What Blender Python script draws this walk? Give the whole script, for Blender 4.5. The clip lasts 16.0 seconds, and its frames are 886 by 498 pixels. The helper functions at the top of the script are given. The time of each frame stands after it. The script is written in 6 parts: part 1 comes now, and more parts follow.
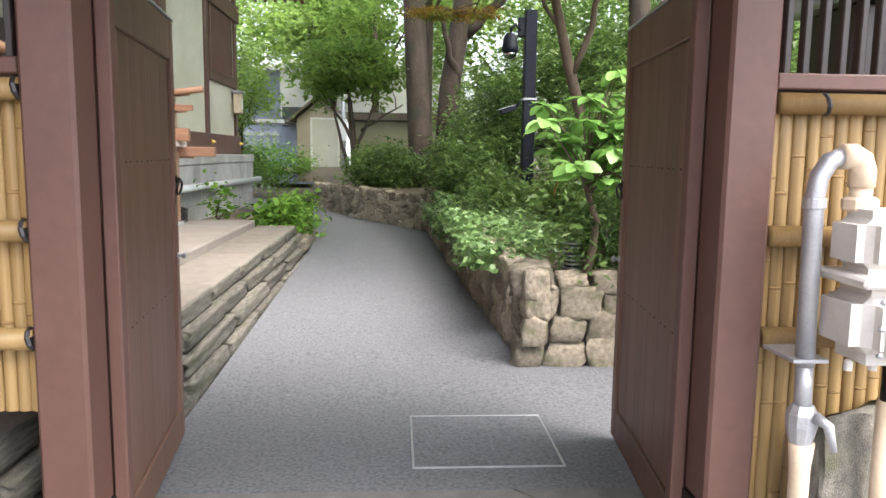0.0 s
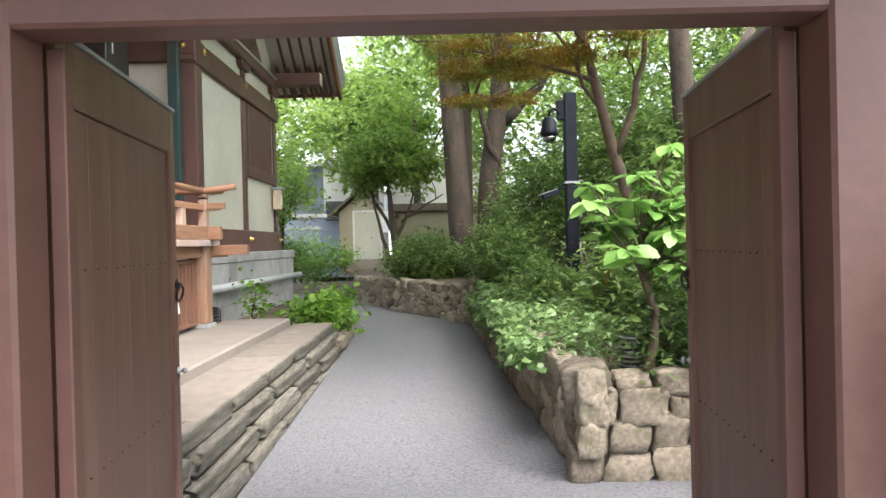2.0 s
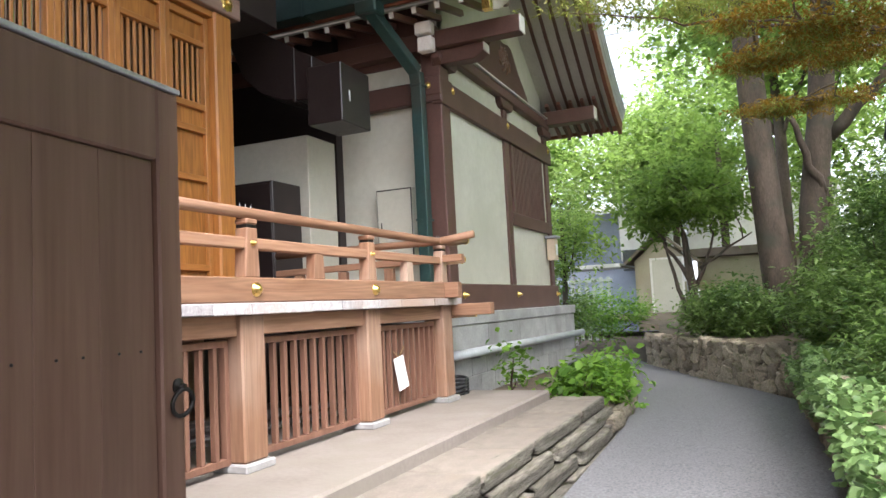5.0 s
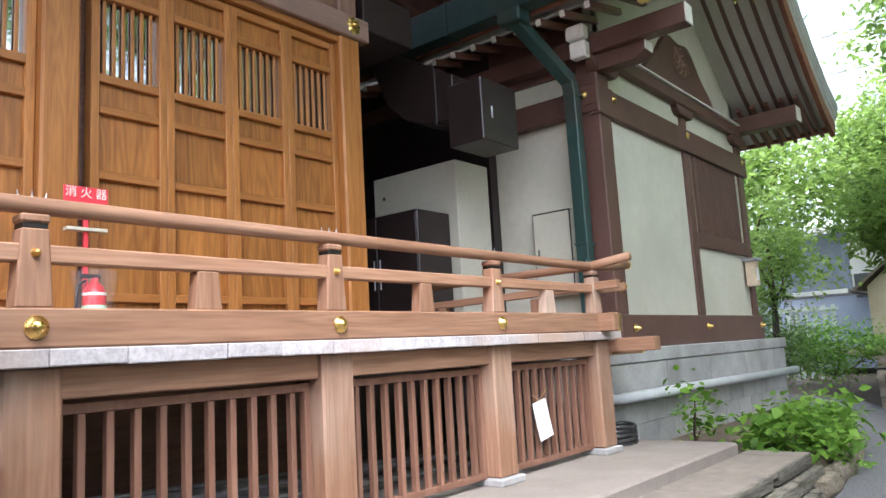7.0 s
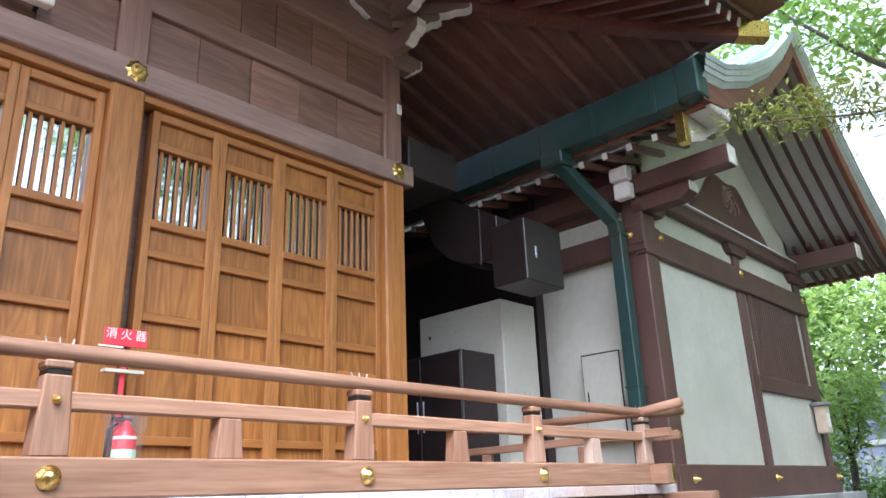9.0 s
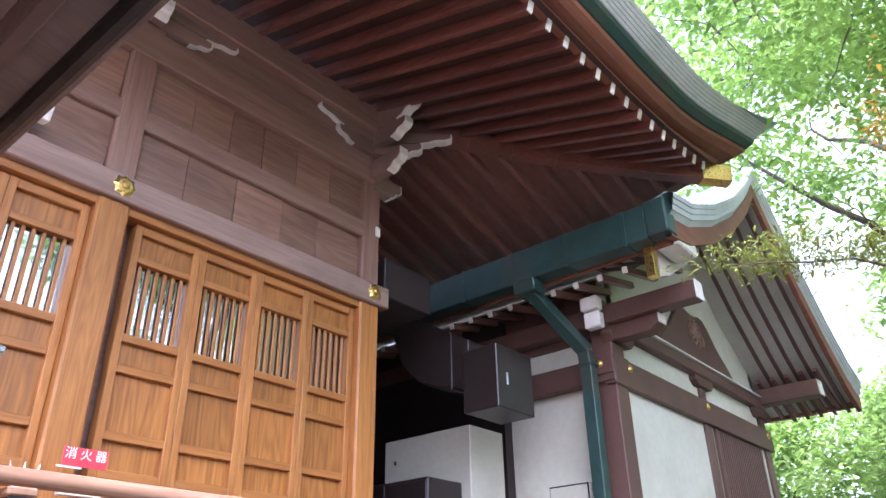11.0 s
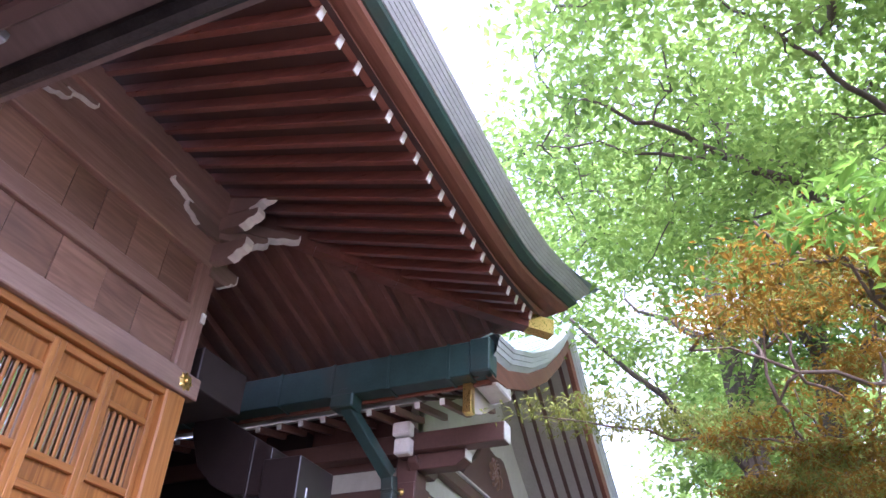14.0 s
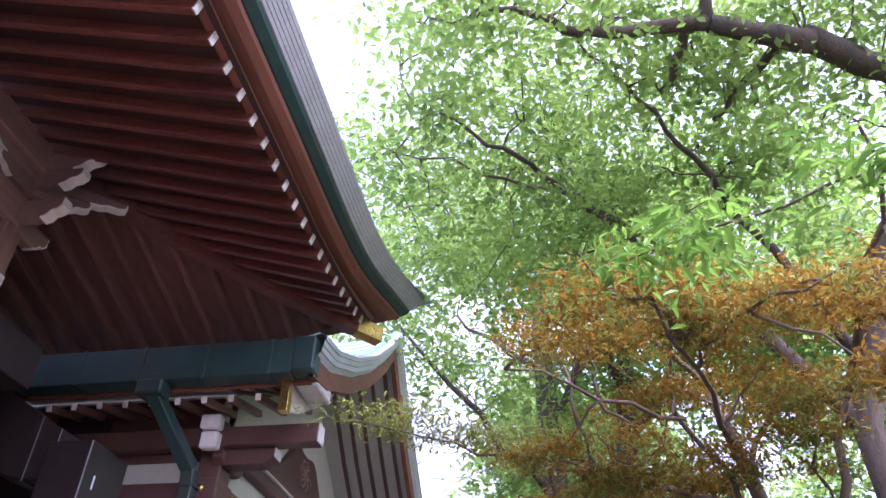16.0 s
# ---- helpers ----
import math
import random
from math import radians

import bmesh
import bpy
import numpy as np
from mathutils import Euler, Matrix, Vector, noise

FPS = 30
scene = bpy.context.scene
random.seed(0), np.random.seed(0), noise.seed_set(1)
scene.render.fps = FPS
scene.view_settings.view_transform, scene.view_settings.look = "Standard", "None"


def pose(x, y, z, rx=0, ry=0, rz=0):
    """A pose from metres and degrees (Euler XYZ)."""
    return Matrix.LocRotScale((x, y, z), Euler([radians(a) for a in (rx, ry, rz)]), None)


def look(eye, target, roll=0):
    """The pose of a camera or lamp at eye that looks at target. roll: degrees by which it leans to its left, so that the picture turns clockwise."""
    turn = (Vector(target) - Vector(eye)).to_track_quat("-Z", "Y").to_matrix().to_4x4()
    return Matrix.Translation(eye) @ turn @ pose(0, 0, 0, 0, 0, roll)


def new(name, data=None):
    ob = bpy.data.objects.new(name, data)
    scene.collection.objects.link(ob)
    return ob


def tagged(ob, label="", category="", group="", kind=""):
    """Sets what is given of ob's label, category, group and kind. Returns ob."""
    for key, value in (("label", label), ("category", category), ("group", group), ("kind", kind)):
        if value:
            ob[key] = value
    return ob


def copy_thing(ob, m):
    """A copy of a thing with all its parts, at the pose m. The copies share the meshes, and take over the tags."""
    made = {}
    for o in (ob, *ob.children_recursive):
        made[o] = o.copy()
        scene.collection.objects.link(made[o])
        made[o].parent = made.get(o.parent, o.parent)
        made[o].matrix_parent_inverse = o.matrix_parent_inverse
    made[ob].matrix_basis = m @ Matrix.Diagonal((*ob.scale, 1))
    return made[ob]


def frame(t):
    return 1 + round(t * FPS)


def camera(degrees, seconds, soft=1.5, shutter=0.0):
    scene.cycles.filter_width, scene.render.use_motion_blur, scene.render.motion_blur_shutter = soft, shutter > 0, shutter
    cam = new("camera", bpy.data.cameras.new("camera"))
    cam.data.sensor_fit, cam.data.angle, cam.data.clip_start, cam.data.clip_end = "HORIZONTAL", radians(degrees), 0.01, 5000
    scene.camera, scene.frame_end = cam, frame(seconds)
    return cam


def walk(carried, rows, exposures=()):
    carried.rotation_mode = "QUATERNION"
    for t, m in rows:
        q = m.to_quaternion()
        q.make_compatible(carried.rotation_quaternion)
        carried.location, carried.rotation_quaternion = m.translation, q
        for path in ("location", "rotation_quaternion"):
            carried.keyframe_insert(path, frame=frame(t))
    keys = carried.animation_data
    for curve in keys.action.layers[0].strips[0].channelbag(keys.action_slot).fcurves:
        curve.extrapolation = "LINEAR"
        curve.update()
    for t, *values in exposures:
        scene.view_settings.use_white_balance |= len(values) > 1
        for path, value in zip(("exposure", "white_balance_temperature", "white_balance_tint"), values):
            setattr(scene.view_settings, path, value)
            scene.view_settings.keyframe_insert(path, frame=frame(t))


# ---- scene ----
cam = camera(62.0, 16.0)

PATH = [
    (0, (-0.029, 0.038, 1.608), (0.1, 2.017, 1.354), 0.8),
    (0.5, (-0.021, 0.099, 1.616), (0.096, 2.09, 1.466), 0.2),
    (1, (-0.013, 0.21, 1.622), (0.081, 2.206, 1.546), -0.4),
    (1.5, (0.004, 0.395, 1.626), (0.069, 2.394, 1.601), -1.0),
    (2, (0.07, 0.638, 1.623), (0.075, 2.638, 1.607), -1.4),
    (2.5, (0.132, 0.957, 1.633), (0.042, 2.955, 1.632), -1.3),
    (3, (0.158, 1.325, 1.633), (-0.042, 3.315, 1.659), -1.9),
    (3.5, (0.191, 1.71, 1.642), (-0.146, 3.681, 1.708), -2.4),
    (4, (0.25, 2.068, 1.644), (-0.268, 3.997, 1.744), -2.3),
    (6.5, (0.399, 3.736, 1.623), (-0.726, 5.371, 1.869), -3.9),
    (7, (0.44, 3.963, 1.621), (-0.813, 5.497, 1.9), -3.3),
    (7.5, (0.476, 4.102, 1.634), (-0.842, 5.566, 1.98), -2.8),
    (8, (0.487, 4.136, 1.652), (-0.846, 5.563, 2.086), -2.5),
    (8.5, (0.502, 4.128, 1.669), (-0.819, 5.531, 2.206), -2.4),
    (9, (0.516, 4.123, 1.689), (-0.782, 5.503, 2.33), -2.2),
    (9.5, (0.516, 4.121, 1.706), (-0.752, 5.481, 2.443), -1.8),
    (12, (0.474, 3.881, 1.781), (-0.549, 5.263, 2.803), -0.4),
    (12.5, (0.465, 3.856, 1.787), (-0.487, 5.248, 2.862), 0.2),
    (13, (0.461, 3.841, 1.789), (-0.41, 5.25, 2.909), 1.1),
    (13.5, (0.465, 3.847, 1.79), (-0.314, 5.282, 2.944), 1.7),
    (14, (0.477, 3.857, 1.789), (-0.2, 5.324, 2.968), 2.3),
    (14.5, (0.494, 3.869, 1.788), (-0.078, 5.369, 2.981), 2.4),
    (15, (0.51, 3.89, 1.79), (0.037, 5.416, 2.993), 2.4),
    (15.5, (0.523, 3.914, 1.793), (0.146, 5.464, 2.999), 2.0),
    (16, (0.535, 3.94, 1.794), (0.258, 5.514, 2.997), 1.4),
]
UNIT = 0.88  # the plan's unit of length in metres; everything built below is brought to it at the end
walk(cam, [(t, look(Vector(eye) * UNIT, Vector(target) * UNIT, roll)) for t, eye, target, roll in PATH],
     exposures=[(0.0, 2.47, 6500, 12), (4.0, 2.6, 6450, 14), (6.5, 2.45, 6100, 13), (9.5, 2.75, 5550, 16), (12.0, 3.13, 5500, 30), (14.0, 2.93, 5450, 36), (16.0, 2.45, 5450, 42)])

# ---- light ----
world = bpy.data.worlds.new("sky")
scene.world = world
world.use_nodes = True
wn, wl = world.node_tree.nodes, world.node_tree.links
sky = wn.new("ShaderNodeTexSky")
sky.sky_type = "NISHITA"
sky.sun_disc = False
sky.sun_elevation, sky.sun_rotation = radians(60), radians(138)
sky.air_density, sky.dust_density, sky.ozone_density = 1.0, 4.0, 1.0
sky_soft = wn.new("ShaderNodeHueSaturation")
sky_soft.inputs["Saturation"].default_value = 0.5
wl.new(sky.outputs[0], sky_soft.inputs["Color"])
wl.new(sky_soft.outputs[0], wn["Background"].inputs["Color"])
wn["Background"].inputs["Strength"].default_value = 0.15
sun = new("sun", bpy.data.lights.new("sun", "SUN"))
sun.data.energy, sun.data.angle, sun.data.color = 1.0, radians(60), (1.0, 0.97, 0.92)
sun.rotation_euler = (radians(30), 0, radians(42))
tagged(sun, kind="structure")

# ---- materials ----
def material(name, dark, light, rough=0.6, scale=6.0, stretch=(1, 1, 1), bump=0.15, metal=0.0, spots=None, spec=0.5, fine=1.0, vary=0.25, coat=0.0):
    """Two scales of noise between two colours, with relief; stretch gives grain; spots: a third colour for stains."""
    m = bpy.data.materials.new(name)
    m.use_nodes = True
    n, k = m.node_tree.nodes, m.node_tree.links
    b = n["Principled BSDF"]
    co = n.new("ShaderNodeTexCoord")
    mp = n.new("ShaderNodeMapping")
    mp.inputs["Scale"].default_value = stretch
    k.new(co.outputs["Object"], mp.inputs["Vector"])
    big = n.new("ShaderNodeTexNoise")
    big.inputs["Scale"].default_value, big.inputs["Detail"].default_value = scale, 5
    k.new(mp.outputs[0], big.inputs["Vector"])
    small = n.new("ShaderNodeTexNoise")
    small.inputs["Scale"].default_value, small.inputs["Detail"].default_value = scale * 9 * fine, 6
    k.new(mp.outputs[0], small.inputs["Vector"])
    mix = n.new("ShaderNodeMix")
    mix.data_type = "FLOAT"
    mix.inputs[0].default_value = 0.45
    k.new(big.outputs["Fac"], mix.inputs[2])
    k.new(small.outputs["Fac"], mix.inputs[3])
    ramp = n.new("ShaderNodeValToRGB")
    ramp.color_ramp.elements[0].position, ramp.color_ramp.elements[1].position = 0.33, 0.68
    ramp.color_ramp.elements[0].color, ramp.color_ramp.elements[1].color = (*dark, 1), (*light, 1)
    k.new(mix.outputs[0], ramp.inputs[0])
    out = ramp.outputs[0]
    if spots:
        st = n.new("ShaderNodeTexNoise")
        st.inputs["Scale"].default_value, st.inputs["Detail"].default_value = scale * 0.35, 7
        k.new(co.outputs["Object"], st.inputs["Vector"])
        sr = n.new("ShaderNodeValToRGB")
        sr.color_ramp.elements[0].position, sr.color_ramp.elements[1].position = 0.52, 0.72
        k.new(st.outputs["Fac"], sr.inputs[0])
        mm = n.new("ShaderNodeMix")
        mm.data_type = "RGBA"
        k.new(sr.outputs[0], mm.inputs[0])
        k.new(out, mm.inputs[6])
        mm.inputs[7].default_value = (*spots, 1)
        out = mm.outputs[2]
    if vary:
        info = n.new("ShaderNodeObjectInfo")
        mr = n.new("ShaderNodeMapRange")
        mr.inputs[3].default_value, mr.inputs[4].default_value = 1 - vary, 1 + vary
        k.new(info.outputs["Random"], mr.inputs[0])
        hs = n.new("ShaderNodeHueSaturation")
        k.new(mr.outputs[0], hs.inputs["Value"])
        k.new(out, hs.inputs["Color"])
        out = hs.outputs[0]
    k.new(out, b.inputs["Base Color"])
    rr = n.new("ShaderNodeMapRange")
    rr.inputs[3].default_value, rr.inputs[4].default_value = max(0.03, rough - 0.12), min(1, rough + 0.12)
    k.new(small.outputs["Fac"], rr.inputs[0])
    k.new(rr.outputs[0], b.inputs["Roughness"])
    b.inputs["Metallic"].default_value = metal
    b.inputs["Specular IOR Level"].default_value = spec
    b.inputs["Coat Weight"].default_value = coat
    if bump:
        bp = n.new("ShaderNodeBump")
        bp.inputs["Strength"].default_value, bp.inputs["Distance"].default_value = bump, 0.02
        k.new(mix.outputs[0], bp.inputs["Height"])
        k.new(bp.outputs[0], b.inputs["Normal"])
    return m


def wood(name, dark, light, axis, rough=0.55, bump=0.12, vary=0.12, spots=None, grain=7.0, spec=0.4):
    s = [grain, grain, grain]
    s[axis] = grain * 0.06
    return material(name, dark, light, rough, 1.6, s, bump, spots=spots, vary=vary, fine=0.5, spec=spec)


def leaf_material(name, a, b, thin=0.45, rough=0.42):
    m = bpy.data.materials.new(name)
    m.use_nodes = True
    n, k = m.node_tree.nodes, m.node_tree.links
    p = n["Principled BSDF"]
    geo = n.new("ShaderNodeNewGeometry")
    co = n.new("ShaderNodeTexCoord")
    patch = n.new("ShaderNodeTexNoise")
    patch.inputs["Scale"].default_value = 0.9
    k.new(co.outputs["Object"], patch.inputs["Vector"])
    add = n.new("ShaderNodeMath")
    add.operation = "MULTIPLY_ADD"
    add.inputs[1].default_value = 0.55
    k.new(geo.outputs["Random Per Island"], add.inputs[0])
    k.new(patch.outputs["Fac"], add.inputs[2])
    ramp = n.new("ShaderNodeValToRGB")
    ramp.color_ramp.elements[0].position, ramp.color_ramp.elements[1].position = 0.38, 1.0
    ramp.color_ramp.elements[0].color, ramp.color_ramp.elements[1].color = (*a, 1), (*b, 1)
    k.new(add.outputs[0], ramp.inputs[0])
    k.new(ramp.outputs[0], p.inputs["Base Color"])
    p.inputs["Roughness"].default_value = rough
    p.inputs["Specular IOR Level"].default_value = 0.35
    tr = n.new("ShaderNodeBsdfTranslucent")
    bright = n.new("ShaderNodeHueSaturation")
    bright.inputs["Value"].default_value, bright.inputs["Saturation"].default_value = 1.55, 1.0
    k.new(ramp.outputs[0], bright.inputs["Color"])
    k.new(bright.outputs[0], tr.inputs["Color"])
    mix = n.new("ShaderNodeMixShader")
    mix.inputs[0].default_value = thin
    k.new(p.outputs[0], mix.inputs[1])
    k.new(tr.outputs[0], mix.inputs[2])
    k.new(mix.outputs[0], n["Material Output"].inputs["Surface"])
    return m


M = {
    "asphalt": material("grey_paving", (0.055, 0.057, 0.064), (0.235, 0.24, 0.256), 0.85, 42, bump=0.35, spots=(0.165, 0.167, 0.178), vary=0, fine=0.6),
    "soil": material("garden_soil", (0.06, 0.046, 0.033), (0.17, 0.13, 0.095), 0.95, 4, bump=0.6, vary=0),
    "stone": material("wall_stone", (0.14, 0.12, 0.09), (0.46, 0.395, 0.305), 0.85, 9, bump=0.8, spots=(0.16, 0.16, 0.09), vary=0.35),
    "step_stone": material("mossy_step_stone", (0.055, 0.053, 0.043), (0.27, 0.25, 0.21), 0.9, 9, bump=0.9, spots=(0.10, 0.10, 0.06), vary=0.2),
    "tread": material("sandstone_tread", (0.155, 0.134, 0.116), (0.24, 0.21, 0.183), 0.85, 4, bump=0.3, spots=(0.21, 0.18, 0.145), vary=0.12),
    "apron": material("worn_threshold_concrete", (0.125, 0.118, 0.11), (0.22, 0.21, 0.195), 0.85, 9, bump=0.25, spots=(0.14, 0.13, 0.118), vary=0),
    "mortar": material("dark_joint", (0.05, 0.046, 0.037), (0.12, 0.11, 0.088), 0.95, 8, vary=0),
    "concrete": material("pale_concrete", (0.19, 0.165, 0.148), (0.26, 0.231, 0.211), 0.85, 2.5, bump=0.2, spots=(0.22, 0.20, 0.17), vary=0.05),
    "plinth": material("grey_concrete_block", (0.28, 0.28, 0.28), (0.42, 0.42, 0.42), 0.85, 3, bump=0.3, spots=(0.24, 0.24, 0.23), vary=0.12),
    "plaster": material("cream_plaster", (0.52, 0.505, 0.42), (0.62, 0.605, 0.52), 0.85, 1.2, bump=0.06, spots=(0.47, 0.46, 0.38), vary=0),
    "brown": material("brown_painted_wood", (0.084, 0.041, 0.032), (0.126, 0.063, 0.050), 0.5, 2.5, bump=0.08, spots=(0.10, 0.052, 0.041), vary=0.08),
    "leafboard": wood("dark_door_boards", (0.118, 0.061, 0.043), (0.185, 0.107, 0.079), 2, 0.5, 0.15, 0.1),
    "cedar_x": wood("fresh_cedar_x", (0.225, 0.112, 0.062), (0.385, 0.225, 0.145), 0, 0.6, 0.08, 0.12),
    "cedar_y": wood("fresh_cedar_y", (0.225, 0.112, 0.062), (0.385, 0.225, 0.145), 1, 0.6, 0.08, 0.12),
    "cedar_z": wood("fresh_cedar_z", (0.205, 0.10, 0.056), (0.36, 0.21, 0.135), 2, 0.6, 0.08, 0.12, spots=(0.46, 0.35, 0.28)),
    "slat": wood("lattice_cedar", (0.144, 0.068, 0.044), (0.232, 0.124, 0.084), 2, 0.65, 0.08, 0.15),
    "grey_wood": wood("weathered_floor_edge", (0.30, 0.28, 0.285), (0.55, 0.53, 0.545), 0, 0.8, 0.3, 0.15, spots=(0.45, 0.33, 0.27)),
    "gold_z": wood("golden_cedar_z", (0.265, 0.102, 0.022), (0.43, 0.188, 0.05), 2, 0.45, 0.1, 0.08, grain=10),
    "gold_y": wood("golden_cedar_y", (0.235, 0.09, 0.02), (0.385, 0.165, 0.045), 1, 0.45, 0.1, 0.08, grain=10),
    "gold_panel": wood("golden_cedar_panel", (0.205, 0.075, 0.015), (0.395, 0.168, 0.042), 2, 0.4, 0.08, 0.15, grain=6),
    "dark_y": wood("aged_brown_beam_y", (0.19, 0.122, 0.095), (0.31, 0.21, 0.17), 1, 0.55, 0.1, 0.1, spots=(0.16, 0.11, 0.09)),
    "dark_b": wood("aged_brown_band_y", (0.18, 0.10, 0.074), (0.29, 0.185, 0.145), 1, 0.4, 0.1, 0.1, spots=(0.26, 0.17, 0.14)),
    "dark_z": wood("aged_brown_post_z", (0.185, 0.10, 0.074), (0.295, 0.186, 0.143), 2, 0.4, 0.1, 0.1, spots=(0.22, 0.13, 0.10)),
    "dark_panel": wood("aged_brown_board", (0.19, 0.098, 0.068), (0.325, 0.188, 0.135), 1, 0.36, 0.1, 0.22, spots=(0.22, 0.15, 0.125), grain=4, spec=0.6),
    "rafter_x": wood("red_brown_rafter_x", (0.11, 0.040, 0.031), (0.215, 0.08, 0.06), 0, 0.32, 0.1, 0.15, spots=(0.13, 0.075, 0.065)),
    "rafter_y": wood("red_brown_rafter_y", (0.15, 0.07, 0.055), (0.237, 0.119, 0.0938), 1, 0.42, 0.1, 0.15),
    # near-black colour carries the shade in the gaps between the rafters
    "soffit": material("gap_shade_soffit", (0.035, 0.018, 0.016), (0.06, 0.031, 0.027), 0.6, 3, vary=0),
    "fascia": wood("red_brown_fascia", (0.14, 0.05, 0.03), (0.24, 0.095, 0.06), 1, 0.5, 0.1, 0),
    "white": material("white_painted_end", (0.62, 0.60, 0.56), (0.80, 0.78, 0.74), 0.7, 9, vary=0.08),
    "copper": material("dark_green_copper", (0.020, 0.050, 0.047), (0.035, 0.08, 0.073), 0.42, 4, metal=0.2, bump=0.08, spots=(0.05, 0.06, 0.05), vary=0.08),
    # pale base colour holds the sky's reflection; no metal reflection here
    "roof_edge": material("sky_pale_copper_edge", (0.40, 0.43, 0.44), (0.56, 0.59, 0.60), 0.42, 3, metal=0.0, bump=0.05, vary=0),
    "patina": material("pale_green_patina", (0.25, 0.40, 0.37), (0.42, 0.56, 0.52), 0.45, 3, metal=0.15, bump=0.1, vary=0.08),
    "brass": material("gold_fitting", (0.62, 0.42, 0.12), (0.80, 0.57, 0.20), 0.3, 6, metal=1.0, bump=0.0, vary=0.05),
    "iron": material("black_iron", (0.02, 0.018, 0.017), (0.05, 0.045, 0.042), 0.45, 15, metal=0.7, vary=0.1),
    "black_metal": material("black_painted_steel", (0.008, 0.010, 0.018), (0.014, 0.017, 0.028), 0.5, 8, bump=0.03, vary=0, spec=0.25),
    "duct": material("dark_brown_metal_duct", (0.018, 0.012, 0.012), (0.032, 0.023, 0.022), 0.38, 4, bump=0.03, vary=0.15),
    "cream_metal": material("cream_painted_steel", (0.50, 0.485, 0.40), (0.58, 0.56, 0.47), 0.45, 2, bump=0.02, vary=0),
    "pvc": material("grey_plastic_pipe", (0.42, 0.45, 0.48), (0.55, 0.58, 0.60), 0.4, 4, bump=0.03, vary=0),
    "galv": material("galvanised_pipe", (0.36, 0.37, 0.40), (0.52, 0.53, 0.56), 0.4, 12, metal=0.6, bump=0.05, vary=0.1),
    "meter": material("white_meter_paint", (0.56, 0.54, 0.505), (0.66, 0.64, 0.605), 0.5, 6, bump=0.08, spots=(0.6, 0.58, 0.55), vary=0),
    "ivory": material("ivory_pipe_wrap", (0.56, 0.44, 0.31), (0.68, 0.56, 0.42), 0.5, 8, bump=0.08, vary=0),
    "bamboo": material("yellow_bamboo", (0.215, 0.135, 0.05), (0.325, 0.215, 0.09), 0.4, 3, (4, 4, 0.6), 0.06, spots=(0.32, 0.22, 0.10), vary=0.2),
    "node": material("bamboo_joint", (0.20, 0.12, 0.045), (0.32, 0.20, 0.08), 0.6, 9, vary=0.1),
    "bark": material("grey_brown_bark", (0.045, 0.034, 0.027), (0.14, 0.105, 0.082), 0.95, 5, (1, 1, 0.3), 1.0, spots=(0.06, 0.06, 0.045), vary=0),
    "twig": material("brown_twig", (0.07, 0.05, 0.035), (0.15, 0.11, 0.08), 0.85, 10, vary=0),
    "red": material("red_enamel", (0.55, 0.02, 0.03), (0.65, 0.035, 0.045), 0.3, 5, bump=0.02, vary=0),
    "sign_red": material("red_plastic_plate", (0.62, 0.03, 0.05), (0.70, 0.05, 0.07), 0.4, 5, bump=0.0, vary=0),
    "paper": material("white_paper", (0.74, 0.74, 0.76), (0.82, 0.82, 0.84), 0.8, 4, bump=0.03, vary=0),
    "label_green": material("pale_green_label", (0.35, 0.62, 0.42), (0.5, 0.75, 0.55), 0.6, 9, vary=0),
    "rubber": material("black_rubber_hose", (0.012, 0.012, 0.014), (0.03, 0.03, 0.033), 0.4, 10, vary=0.1),
    "faded_board": material("pale_faded_paint", (0.42, 0.36, 0.31), (0.56, 0.50, 0.45), 0.7, 5, (1, 0.3, 1), 0.08, vary=0),
    "shed_wall": material("beige_shed_board", (0.34, 0.30, 0.21), (0.43, 0.385, 0.28), 0.8, 2, bump=0.05, vary=0),
    "soffit_grey": material("grey_soffit_board", (0.44, 0.42, 0.39), (0.56, 0.54, 0.50), 0.7, 3, (1, 0.3, 1), vary=0),
    "shed_roof": material("brown_shed_roof", (0.13, 0.10, 0.08), (0.2, 0.16, 0.13), 0.7, 4, vary=0),
    "bluegrey": material("blue_grey_cladding", (0.22, 0.26, 0.36), (0.30, 0.34, 0.45), 0.5, 2, bump=0.03, vary=0.05),
    "pale_wall": material("pale_far_wall", (0.62, 0.62, 0.62), (0.74, 0.74, 0.74), 0.8, 1, vary=0),
    "tower": material("glassy_far_tower", (0.55, 0.60, 0.64), (0.68, 0.72, 0.75), 0.5, 1, vary=0.05),
    "tower_glass": material("pale_tower_glass", (0.33, 0.40, 0.46), (0.46, 0.53, 0.58), 0.3, 3, vary=0.2),
    "far_dark": material("dark_far_window", (0.05, 0.06, 0.07), (0.10, 0.11, 0.12), 0.3, 3, vary=0),
    "fence_green": material("grey_green_fence", (0.28, 0.33, 0.28), (0.4, 0.45, 0.4), 0.7, 3, vary=0.1),
    "plastic": material("clear_plastic_bag", (0.7, 0.7, 0.72), (0.8, 0.8, 0.82), 0.15, 8, bump=0.5, vary=0),
    "leaf_canopy": leaf_material("broadleaf_canopy", (0.07, 0.13, 0.026), (0.19, 0.285, 0.066), 0.62),
    "leaf_far": leaf_material("far_foliage", (0.085, 0.15, 0.035), (0.25, 0.36, 0.095), 0.55),
    "leaf_dark": leaf_material("evergreen_leaf", (0.035, 0.08, 0.022), (0.16, 0.25, 0.07), 0.38, 0.3),
    "leaf_ivy": leaf_material("ivy_leaf", (0.0507, 0.109, 0.0312), (0.211, 0.328, 0.125), 0.25, 0.35),
